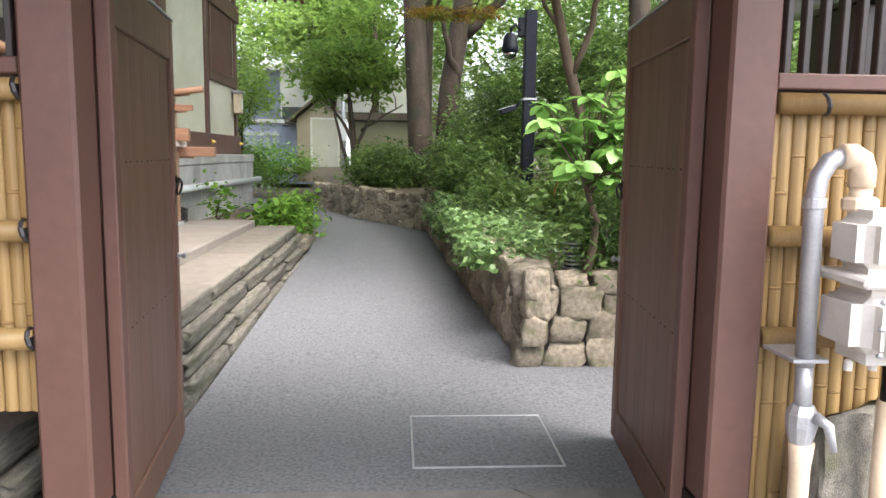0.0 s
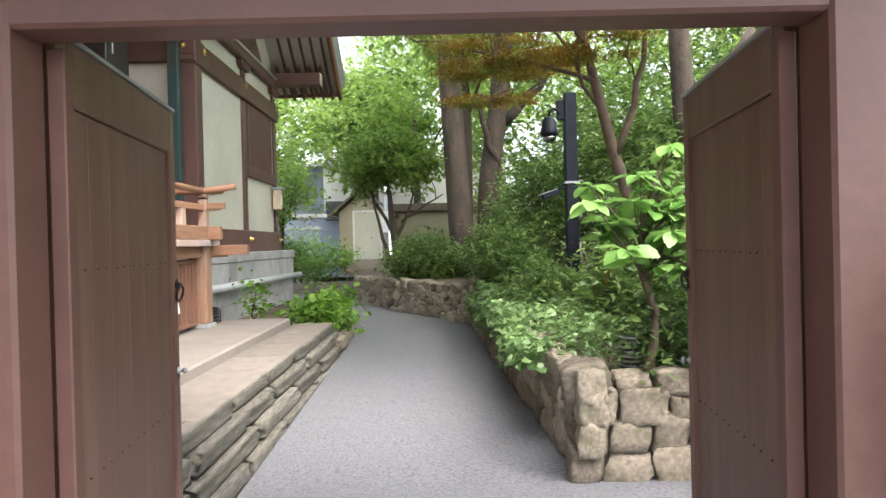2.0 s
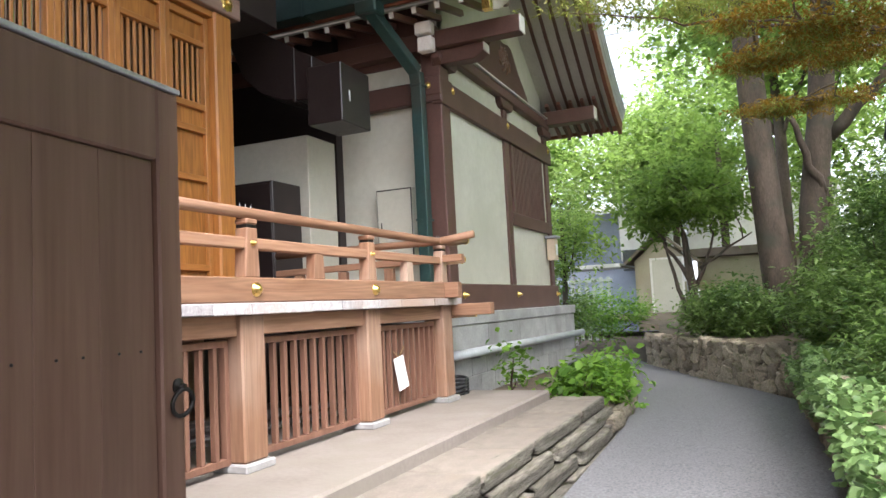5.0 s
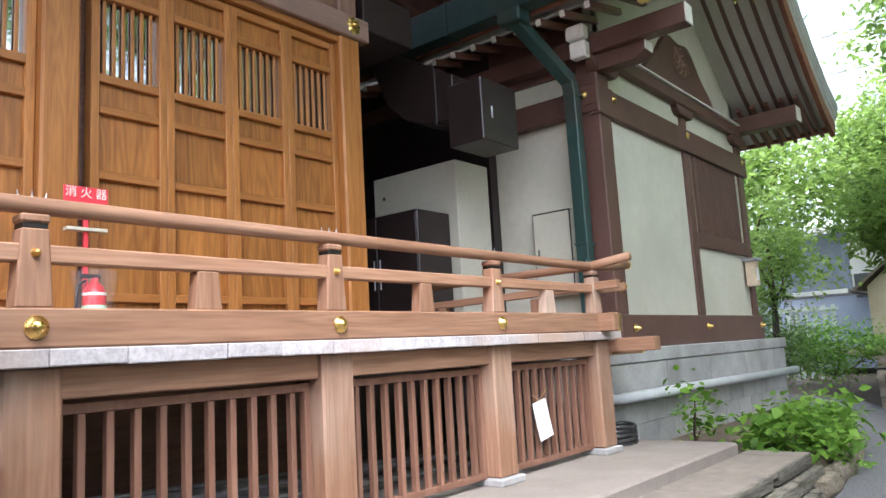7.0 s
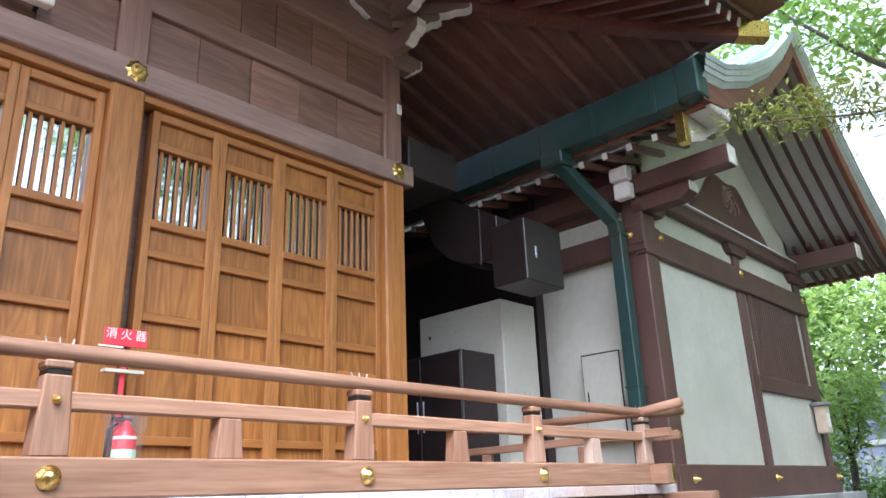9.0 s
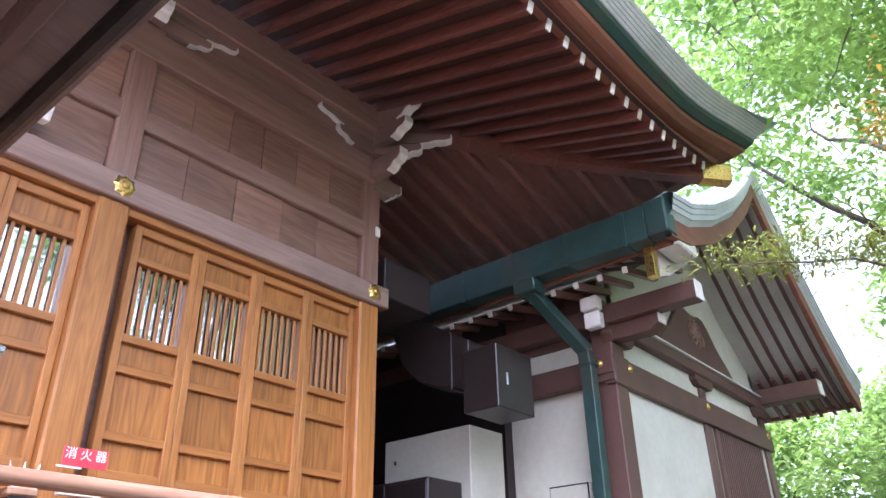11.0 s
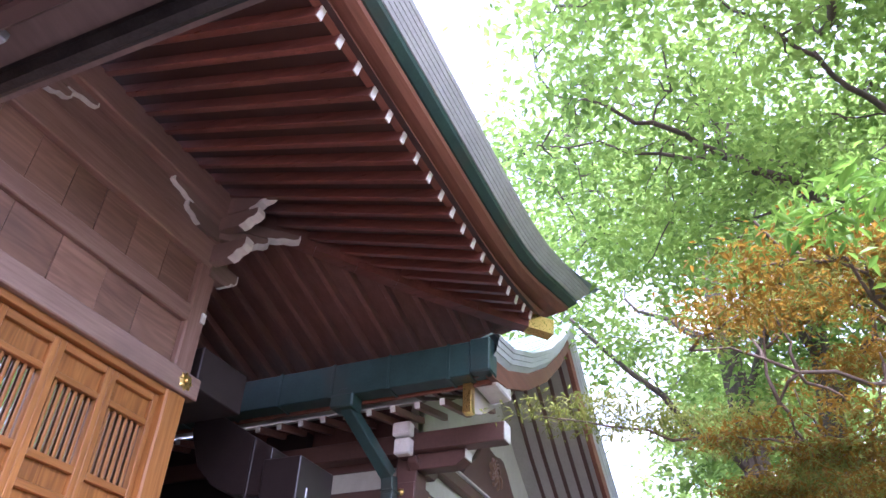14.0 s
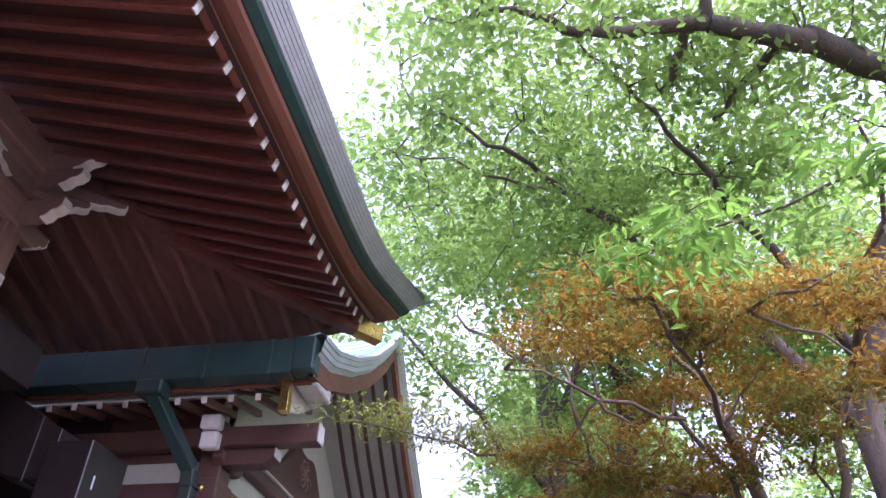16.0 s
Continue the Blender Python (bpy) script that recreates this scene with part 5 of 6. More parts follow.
part("cap_board", box(RX - 0.34, RX - 0.04, 11.93, 12.5, 5.94, 6.12, 0.02), "white", aroof, "pale painted board end")
# gable wall with a carved frog-leg strut
gw = plate([(12.9, 6.2), (18.5, 6.2), (18.5, 6.21), (15.72, 8.3), (12.9, 6.3)], 0.12, Matrix.Translation((AX - 0.16, 0, 0)))
part("gable_wall", gw, "plaster", ann, "cream plaster gable")
part("gable_low_wall", box(AX - 0.16, AX - 0.045, 12.9, 18.5, 5.7, 6.2, 0), "plaster", ann)
ol = []
for i in range(21):
    f = i / 20
    ol.append((15.72 + 1.5 * (f * 2 - 1), 5.69 + 1.05 * (1 - abs(2 * f - 1) ** 1.5) * (0.9 + 0.1 * math.cos(6 * math.pi * f))))
strut = part("frog_leg_strut", plate([(14.1, 5.67)] + ol + [(17.34, 5.67)], 0.10, Matrix.Translation((AX - 0.03, 0, 0)), 0.01), "brown", ann, "brown carved frog-leg strut")
cv = bmesh.new()
for i in range(9):
    a = i * 0.7
    c = Vector((AX + 0.08, 15.72 + 0.26 * math.cos(a) * (0.4 + 0.07 * i), 6.22 + 0.2 * math.sin(a) * (0.4 + 0.07 * i)))
    tube([c + Vector((0, 0.11 * math.cos(a + j * 0.8), 0.11 * math.sin(a + j * 0.8))) for j in range(6)], 0.025, 6, cv)
part("carving", cv, "dark_z", strut, "dark scroll carving", True)

gut = thing("rain_gutter", (-6, 11.72, 6.3), "deep dark green copper gutter with a square downpipe", "gutter")
part("trough", box(-8.0, RX - 0.28, 11.58, 11.84, 5.95, 6.42, 0.012), "copper", gut, "dark green trough")
part("end_box", box(RX - 0.275, RX + 0.0, 11.56, 11.84, 5.97, 6.44, 0.02), "copper", gut, "dark green gutter end")
for x in np.arange(-7.2, RX - 0.4, 0.85):
    part("strap", box(x - 0.02, x + 0.02, 11.57, 11.86, 5.935, 6.43, 0.003), "copper", gut, "gutter strap")
dp = bmesh.new()
pp = [(-4.45, 11.66, 6.05), (-4.45, 11.66, 5.85), (-4.13, 12.42, 5.1), (-4.13, 12.46, 4.88), (-4.13, 12.46, 1.55)]
part("hopper", box(-4.62, -4.28, 11.52, 11.80, 5.76, 5.948, 0.02), "copper", gut, "dark green hopper")
for p, q in zip(pp, pp[1:]):
    beam(p, q, 0.17, 0.17, 0.012, up=(1, 0, 0), bm=dp)
part("downpipe", dp, "copper", gut, "square dark green downpipe")
for z in (2.9, 4.9):
    part("pipe_band", box(-4.225, -4.035, 12.365, 12.60, z, z + 0.03, 0.003), "copper", gut)

# boxes and ducts between the buildings
unit = thing("air_duct", (-5, 11.2, 4.7), "dark brown sheet-metal air duct with an access box", "duct")
part("access_box", box(-5.06, -4.53, 10.94, 11.70, 4.13, 4.92, 0.012), "duct", unit, "dark metal access box")
part("box_handle", box(-4.532, -4.52, 11.13, 11.16, 4.43, 4.58, 0.003), "galv", unit, "small bright handle")
SWAP = Matrix(((0, 1, 0, 0), (1, 0, 0, 0), (0, 0, 1, 0), (0, 0, 0, 1)))
part("duct_elbow", plate([(-6.40, 5.92), (-6.36, 5.45), (-6.15, 4.98), (-5.85, 4.70), (-5.5, 4.57), (-5.02, 4.50), (-5.02, 5.10)], 0.6, Matrix.Translation((0, 11.02, 0)) @ SWAP, 0.008), "duct", unit, "curved duct elbow")
part("duct_flange", box(-5.33, -5.29, 11.0, 11.64, 4.50, 5.26, 0.004), "duct", unit, "raised flange")
part("upper_duct", box(-6.2, -5.15, 9.62, 10.45, 5.30, 5.80, 0.012), "duct", unit, "upper dark duct box")
cab = thing("white_cabinet", (-5.9, 12.1, 1.7), "tall cream metal cabinet against the annex", "cabinet")
part("body", box(-7.2, -5.62, 11.75, 12.5, 1.72, 4.25, 0.012), "cream_metal", cab)
part("lock", box(-7.0, -6.97, 11.735, 11.75, 3.9, 3.95, 0.002), "iron", cab, "small lock")
low = thing("dark_cabinet", (-5.9, 11.4, 1.7), "dark brown double-door cabinet on the veranda", "cabinet")
part("body", box(-7.2, -5.75, 11.05, 11.72, 1.72, 3.50, 0.012), "duct", low)
for a, b in ((-7.18, -6.49), (-6.47, -5.77)):
    dd = part("cabinet_door", box(a, b, 11.03, 11.048, 1.76, 3.46, 0.004), "duct", low)
    part("handle", box(b - 0.06 if a < -7 else a + 0.03, b - 0.04 if a < -7 else a + 0.05, 11.01, 11.028, 2.5, 2.9, 0.003), "galv", dd, "thin metal handle")
mb = thing("meter_box", (-4.85, 12.75, 3.0), "cream metal meter box on the plaster wall", "box")
part("body", box(-4.99, -4.39, 12.62, 12.818, 2.30, 3.46, 0.01), "cream_metal", mb)
# dark plate behind the door draws its shadow outline
part("seal", box(-4.985, -4.395, 12.61, 12.619, 2.31, 3.45, 0.002), "iron", mb, "dark line for the shadow round the door")
part("door", box(-4.97, -4.41, 12.595, 12.609, 2.33, 3.43, 0.005), "cream_metal", mb)
part("latch", box(-4.92, -4.90, 12.59, 12.605, 2.78, 2.95, 0.003), "iron", mb, "dark latch")
lan = thing("wall_lantern", (AX + 0.1, 18.2, 2.9), "small cream wall lantern with a metal cap", "lamp")
part("lantern_body", box(AX + 0.02, AX + 0.20, 18.08, 18.32, 2.52, 2.98, 0.012), "ivory", lan)
part("cap", box(AX, AX + 0.25, 18.02, 18.38, 2.98, 3.04, 0.01), "galv", lan, "grey metal cap")
part("lantern_pane", box(AX + 0.2, AX + 0.206, 18.13, 18.27, 2.62, 2.86, 0.002), "paper", lan, "pale pane")
for x, y in ((-4.7, 11.3), (-5.1, 11.25)):
    solo("paint_tin", lathe([(0.09, 0), (0.095, 0.01), (0.095, 0.2), (0.09, 0.21)], (x, y, 1.72), (0, 0, 1), 14), "galv", "small metal bin on the veranda", "bin", smooth=True)
solo("side_deck", box(-9, -4.2, 10.99, 12.6, 1.55, 1.70, 0.004), "cedar_x", "boarded deck between the buildings", "floor", "structure")
# dark sheet standing in for the shade of the recess
part("passage_wall", box(-11, -5.66, 12.62, 12.80, 1.7, 6.0, 0), "duct", ann, "dark sheet for the shade at the back of the passage")
# unseen end wall, added only to block skylight from the west
solo("wall_5", box(-9.3, -9.0, 9.44, 12.82, 0.0, 8.2, 0), "duct", "unseen dark wall added to keep skylight out of the passage", "wall", "structure")

# ---- garden ----
def tree(name, label, trunk, limbs, crown, mat, leaf, rng, each=40, cr=0.5, width=0.5, flat=0.8, droop=0.25, bark="bark", twigs=0):
    """trunk: points and radii; limbs: (from, to, r0, r1); crown: clump centres."""
    t = thing(name, trunk[0][0], label, "tree")
    bm = tube([p for p, r in trunk], [r for p, r in trunk], 14)
    for v in bm.verts:
        v.co += noise.noise_vector(v.co * 2.2) * 0.035
    tr = part("trunk", bm, bark, t, smooth=True)
    ends = []
    for a, b, r0, r1 in limbs:
        l, pts = limb(a, b, r0, r1, rng)
        ends += pts[2:]
        part("limb", l, bark, t, smooth=True)
    if twigs:
        tw = bmesh.new()
        pick = rng.choice(len(crown), min(twigs, len(crown)), replace=False)
        for i in pick:
            c = Vector(crown[i])
            e = min(ends, key=lambda q: (q - c).length + rng.uniform(0, 0.8))
            if (e - c).length < 2.6:
                limb(e, c, 0.016, 0.005, rng, 0.16, 5, tw, 5)
                ends.append(e.lerp(c, 0.6))
        tagged(part("twig_work", tw, bark, t, smooth=True), kind="stuff")
    part("crown", leaf_mesh("crown", clump(rng, crown, cr, each, flat), leaf, mat, rng, width=width, droop=droop), mat, t)
    return t


def shrub(name, label, at, radii, mat, leaf, rng, clumps=60, each=30, cr=0.22, width=0.5, stems=5, group="", droop=0.1):
    t = thing(name, at, label, "shrub", group)
    c = crown_points(rng, (at[0], at[1], at[2] + radii[2] * 0.95), radii, clumps)
    c = c[c[:, 2] > at[2] + 0.03]
    for i in range(stems):
        part("stem", limb(at, c[rng.integers(len(c))], 0.018, 0.006, rng, 0.1, 5, None, 5)[0], "twig", t, smooth=True)
    part("foliage", leaf_mesh("foliage", clump(rng, c, cr, each), leaf, mat, rng, width=width, droop=droop), mat, t)
    return t


r1 = np.random.default_rng(21)
# two old trees standing close together behind the bend
tree("old_tree", "old grey-barked tree with a straight trunk and light green crown",
     [((0.66, 18.5, 0.6), 0.50), ((0.62, 18.5, 1.4), 0.34), ((0.5, 18.5, 3.0), 0.29), ((0.38, 18.5, 5.5), 0.27), ((0.3, 18.7, 8.5), 0.24), ((0.2, 18.9, 12), 0.16)],
     [((0.35, 18.6, 6.5), (-2.5, 16.5, 9.5), 0.10, 0.03), ((0.3, 18.7, 8), (2.5, 15, 11), 0.10, 0.03), ((0.25, 18.8, 9.5), (-2, 20.5, 12), 0.1, 0.03), ((0.2, 18.9, 11), (1.5, 16, 13.5), 0.09, 0.02)],
     crown_points(r1, (0, 18, 11), (4.6, 4.2, 3.6), 190), "leaf_canopy", 0.14, r1, 110, 0.65, twigs=60)
tree("old_tree", "old grey-barked tree forking low into crooked limbs",
     [((1.25, 19.0, 0.6), 0.52), ((1.25, 19.0, 1.5), 0.33), ((1.3, 19.0, 3.2), 0.26), ((1.6, 19.0, 5.0), 0.25), ((1.9, 19.2, 8), 0.22), ((2.3, 19.4, 12), 0.15)],
     [((1.7, 19, 4.6), (3.3, 18.4, 6.2), 0.15, 0.08), ((3.3, 18.4, 6.2), (5.0, 17.5, 8.5), 0.08, 0.03), ((1.5, 18.9, 3.5), (0.95, 18.2, 5.0), 0.10, 0.05), ((1.9, 19.2, 8), (4.5, 16.5, 10.5), 0.12, 0.03), ((2, 19.2, 9), (0.5, 16, 12), 0.1, 0.03)],
     crown_points(r1, (4.2, 18, 11), (4.8, 4.2, 3.4), 190), "leaf_canopy", 0.14, r1, 110, 0.65, twigs=60)
# small round evergreen in front of the shed
tree("round_evergreen", "small round-crowned evergreen with several slim stems",
     [((-1.1, 20.0, 0.7), 0.11), ((-1.12, 20, 1.5), 0.10), ((-1.2, 20, 2.2), 0.09), ((-1.25, 20, 3.0), 0.06)],
     [((-1.1, 20, 1.7), (-0.6, 19.8, 2.9), 0.06, 0.02), ((-1.1, 20, 1.8), (-1.9, 20, 3.2), 0.06, 0.02), ((-0.95, 19.9, 2.2), (0.15, 19.7, 2.9), 0.04, 0.015), ((-1.3, 20, 1.2), (-1.75, 20.2, 3), 0.06, 0.02), ((-1.15, 20, 2.2), (-1.4, 19.6, 3.8), 0.05, 0.02)],
     crown_points(r1, (-1.35, 20, 3.85), (1.35, 1.25, 0.85), 105), "leaf_canopy", 0.15, r1, 60, 0.32, 0.42, twigs=30)
# dark leaning tree in the right bed
tree("leaning_tree", "dark-barked leaning tree with spreading limbs overhead",
     [((4.4, 12.6, 0.7), 0.29), ((4.35, 12.5, 2.2), 0.21), ((4.0, 12.4, 3.6), 0.19), ((3.85, 12.2, 5.2), 0.16), ((4.5, 11.6, 7.2), 0.14), ((5.3, 10.5, 8.4), 0.13)],
     [((4.0, 12.4, 3.6), (4.9, 11.9, 4.8), 0.14, 0.07), ((5.3, 10.4, 8.32), (3.5, 9.45, 8.40), 0.18, 0.14), ((3.5, 9.45, 8.40), (2.4, 9.05, 8.40), 0.14, 0.10), ((2.4, 9.05, 8.40), (1.1, 9.0, 8.40), 0.09, 0.06), ((1.1, 9.0, 8.40), (0.05, 8.6, 8.6), 0.06, 0.03),
      ((2.2, 9.05, 8.40), (2.0, 9.9, 8.32), 0.06, 0.04), ((2.4, 9.05, 8.40), (2.3, 8.4, 9.0), 0.08, 0.03), ((3.2, 9.4, 8.40), (2.6, 10.4, 8.32), 0.06, 0.03),
      ((3.8, 12.2, 5.2), (1.78, 12.1, 8.0), 0.10, 0.075), ((1.78, 12.1, 8.0), (0.8, 11.0, 8.0), 0.07, 0.05), ((0.8, 11.0, 8.0), (-0.5, 9.6, 8.05), 0.045, 0.015), ((0.8, 11, 8), (-1.3, 10.6, 8.4), 0.03, 0.01),
      ((3.9, 12.0, 6.0), (2.9, 11.6, 8.0), 0.07, 0.05), ((2.9, 11.6, 8.0), (1.85, 9.9, 8.05), 0.05, 0.025), ((1.85, 9.9, 8.05), (1.0, 9.0, 8.3), 0.025, 0.01)],
     np.concatenate([crown_points(r1, (1.0, 10.7, 9.1), (3.3, 3.1, 1.7), 170), crown_points(r1, (3.2, 10.4, 9.3), (2.4, 2.8, 1.2), 90), crown_points(r1, (-0.4, 12.8, 9.6), (2.3, 2.6, 1.2), 70)]),
     "leaf_canopy", 0.10, r1, 98, 0.56, 0.5, flat=0.5, twigs=240)
# a bright bough reaching in over the bed
bough = tree("young_maple", "young maple bough with fresh bright green leaves", [((3.9, 7.4, 0.6), 0.05), ((3.8, 7.3, 2.2), 0.04), ((3.3, 7.1, 3.6), 0.03)],
     [((3.3, 7.1, 3.6), (2.1, 6.7, 4.15), 0.02, 0.008), ((2.1, 6.7, 4.15), (0.95, 7.3, 4.2), 0.01, 0.004), ((3.3, 7.1, 3.6), (2.4, 6.3, 4.3), 0.016, 0.006)],
     np.concatenate([np.array([2.4, 6.6, 4.15]) + np.array([-1.45, 0.7, 0.02]) * r1.uniform(0, 1, (22, 1)) + r1.normal(0, 1, (22, 3)) * [0.14, 0.14, 0.05], np.array([3.0, 6.6, 4.1]) + r1.normal(0, 1, (30, 3)) * [0.4, 0.3, 0.25]]),
     "leaf_bush", 0.085, r1, 34, 0.2, 0.3, flat=0.4, droop=0.3, bark="twig")

# Japanese maple over the path
mt = [((2.75, 10.6, 0.7), 0.10), ((2.7, 10.5, 1.8), 0.085), ((2.35, 10.4, 2.9), 0.075), ((2.1, 10.3, 3.8), 0.06), ((1.85, 10.2, 4.8), 0.045)]
ml = [((2.28, 10.6, 3.3), (1.5, 9.6, 4.25), 0.035, 0.02), ((1.5, 9.6, 4.25), (0.2, 8.7, 4.3), 0.02, 0.008), ((2.4, 10.4, 2.7), (2.9, 10.0, 4.6), 0.055, 0.03), ((2.15, 10.3, 3.7), (0.4, 10.2, 4.15), 0.035, 0.015), ((0.4, 10.2, 4.15), (-1.2, 9.7, 4.4), 0.016, 0.006), ((2.9, 10, 4.6), (2.6, 7.5, 5.3), 0.035, 0.012), ((1.85, 10.2, 4.8), (0.7, 8.6, 5.2), 0.03, 0.01),
      ((2.1, 10.2, 4.0), (1.2, 8.0, 4.4), 0.03, 0.01), ((2.9, 10, 4.6), (4.2, 9, 5.0), 0.03, 0.01)]
mc = []
for a, b, n in (((0.35, 8.3, 4.35), (2.6, 8.2, 4.55), 7), ((0.3, 9.0, 4.75), (3.0, 8.9, 4.85), 8), ((1.0, 10.0, 4.45), (3.6, 9.6, 4.65), 8), ((0.3, 10.6, 4.0), (2.2, 11.0, 4.2), 7),
                ((0.3, 11.8, 4.3), (2.2, 12.3, 4.3), 6), ((2.6, 8.4, 4.0), (4.4, 8.6, 4.0), 5), ((0.3, 9.6, 3.9), (2.6, 9.8, 4.05), 6), ((0.3, 13.6, 4.1), (1.6, 14.0, 4.2), 5)):
    for k in range(n):
        # each pad of leaves lies nearly flat, of several small clumps, with air between it and the next
        c = np.array(a) + (np.array(b) - np.array(a)) * ((k + r1.uniform(0.15, 0.85)) / n) + r1.normal(0, 1, 3) * [0.1, 0.16, 0.07]
        tx, ty = r1.normal(0, 0.12, 2)
        o = r1.normal(0, 1, (6, 2)) * r1.uniform(0.14, 0.24)
        mc.append(np.concatenate([c[None, :2] + o, (c[2] + o[:, 0] * tx + o[:, 1] * ty)[:, None]], 1))
mc = np.concatenate(mc)
mc = mc[mc[:, 0] > 0.2]
spray = np.array([0.5, 10.2, 4.25]) + np.array([-1.8, -0.6, 0.2]) * r1.uniform(0, 1, (26, 1)) + r1.normal(0, 1, (26, 3)) * [0.2, 0.2, 0.09]
maple = tree("japanese_maple", "slender maple with layered sprays of orange and olive leaves", mt, ml, mc, "leaf_maple", 0.046, r1, 135, 0.25, 0.36, flat=0.14, droop=0.3, bark="twig", twigs=120)
part("green_sprays", leaf_mesh("sprays", clump(r1, np.concatenate([mc[r1.choice(len(mc), 80, replace=False)] + [0, 0, -0.05], spray]), 0.26, 120, 0.16), 0.052, "leaf_maple_green", r1, width=0.28, droop=0.35), "leaf_maple_green", maple, "olive green leaf sprays")

# young broad-leaved plant in the corner of the bed
yp = thing("young_tree", (1.40, 5.55, 0.68), "young broad-leaved tree with large glossy leaves", "plant")
part("stem", tube([(1.36, 5.5, 0.6), (1.42, 5.5, 0.85), (1.44, 5.52, 1.05), (1.36, 5.55, 1.3), (1.40, 5.58, 1.7), (1.55, 5.6, 2.12)], [0.034, 0.030, 0.027, 0.022, 0.014, 0.006], 9), "twig", yp, smooth=True)
tips = [tuple(np.array([1.45, 5.55, 1.62]) + r1.normal(0, 1, 3) * [0.2, 0.16, 0.2]) for _ in range(16)] + [(1.20, 5.5, 1.62), (1.28, 5.4, 1.78), (1.42, 5.6, 1.88), (1.58, 5.6, 2.16), (1.66, 5.5, 1.78), (1.75, 5.7, 1.9), (1.15, 5.65, 1.55), (1.5, 5.35, 1.58), (1.33, 5.75, 1.62), (1.62, 5.45, 1.42), (1.22, 5.35, 1.40), (1.45, 5.4, 1.36), (1.8, 5.4, 1.62), (1.55, 5.75, 1.98)]
sm = bmesh.new()
for tp in tips:
    limb((1.38, 5.56, 1.2 + 0.35 * r1.random()), tp, 0.010, 0.004, r1, 0.05, 4, sm, 5)
tagged(part("twig_work", sm, "twig", yp, smooth=True), kind="stuff")


def big_leaves(name, tips, n, size, rng, parent, mat):
    bm = bmesh.new()
    for tp in tips:
        a0 = rng.uniform(0, 6.28)
        for i in range(n):
            a = a0 + i * 6.28 / n + rng.normal(0, 0.2)
            tilt = rng.uniform(-0.5, 0.35)
            L = size * rng.uniform(0.7, 1.2)
            m = Matrix.Translation(tp) @ Matrix.Rotation(a, 4, "Z") @ Matrix.Rotation(-tilt, 4, "Y") @ Matrix.Rotation(rng.normal(0, 0.35), 4, "X")
            rows = []
            for f, w in ((0.0, 0.03), (0.16, 0.10), (0.38, 0.26), (0.62, 0.30), (0.84, 0.21), (1.0, 0.02)):
                z = -0.28 * f * f * L
                rows.append([bm.verts.new(m @ Vector((f * L, s * w * L, z + 0.22 * abs(s) * w * L))) for s in (-1, 0, 1)])
            for p, q in zip(rows, rows[1:]):
                for j in (0, 1):
                    bm.faces.new((p[j], p[j + 1], q[j + 1], q[j]))
    return part(name, bm, mat, parent, smooth=True)


big_leaves("foliage", tips, 7, 0.172, r1, yp, "leaf_big")
part("withered_leaf", leaf_mesh("dry", [(1.13, 5.45, 1.36)], 0.135, "leaf_maple", r1, 0.05, 0.85, 1.25), "leaf_maple", yp, "single orange withered leaf")
pot = thing("nursery_pot", (1.38, 5.78, 0.62), "ribbed black plastic pot beside a young tree", "pot")
for i in range(7):
    z = 0.66 + 0.032 * i
    part("rib", lathe([(0.074, 0), (0.080, 0.004), (0.080, 0.012), (0.074, 0.016)], (1.32, 5.70, z), (0, 0, 1), 18), "galv", pot, "grey moulded rib")
part("pot_body", lathe([(0.062, 0), (0.072, 0.02), (0.074, 0.24), (0.070, 0.25)], (1.32, 5.70, 0.62), (0, 0, 1), 18), "rubber", pot, smooth=True)
GROW = Matrix.Translation((0.13, 0.88, 1.55)) @ Matrix.Scale(1.12, 4) @ Matrix.Translation((-0.13, -0.88, -1.55))
for ob in (yp, pot):
    ob.matrix_basis = Matrix.Translation((0.06, 0.05, 0.085)) @ GROW @ ob.matrix_basis

# camera mast
mast = thing("camera_mast", (2.36, 13.5, 0.6), "square black steel mast carrying two security cameras", "mast")
part("pole", box(2.26, 2.47, 13.4, 13.6, 0.5, 4.18, 0.012), "black_metal", mast)
part("head_box", box(2.14, 2.27, 13.43, 13.57, 3.72, 4.05, 0.01), "black_metal", mast)
part("arm", tube([(2.18, 13.45, 3.82), (2.12, 13.40, 3.88), (2.06, 13.36, 3.90), (2.0, 13.35, 3.84), (1.98, 13.35, 3.74)], 0.022, 8), "black_metal", mast, smooth=True)
dome = part("dome_camera", lathe([(0.03, 0.34), (0.07, 0.33), (0.12, 0.26), (0.14, 0.12), (0.155, 0.08), (0.155, 0.03), (0.13, 0.0)], (1.98, 13.35, 3.42), (0, 0, 1), 20), "black_metal", mast, "black dome camera", True)
part("dome_glass", lathe([(0.12, 0.0), (0.11, -0.05), (0.08, -0.09), (0.03, -0.115)], (1.98, 13.35, 3.42), (0, 0, 1), 18), glass, dome, "smoked dome", True)
part("clamp", box(2.24, 2.50, 13.38, 13.62, 2.60, 2.64, 0.004), "galv", mast, "steel band")
bul = part("bullet_camera", turned(box(-0.16, 0.16, -0.045, 0.045, -0.045, 0.045, 0.015), Matrix.Translation((1.98, 13.4, 2.42)) @ pose(0, 0, 0, 0, -18, 15)), "black_metal", mast, "black bullet camera")
part("bullet_shade", turned(box(-0.2, 0.15, -0.055, 0.055, 0.047, 0.056, 0.003), Matrix.Translation((1.98, 13.4, 2.42)) @ pose(0, 0, 0, 0, -18, 15)), "galv", bul, "grey sun shade")
part("bullet_arm", tube([(2.12, 13.42, 2.46), (2.2, 13.45, 2.58), (2.28, 13.47, 2.60)], 0.02, 8), "black_metal", mast, smooth=True)

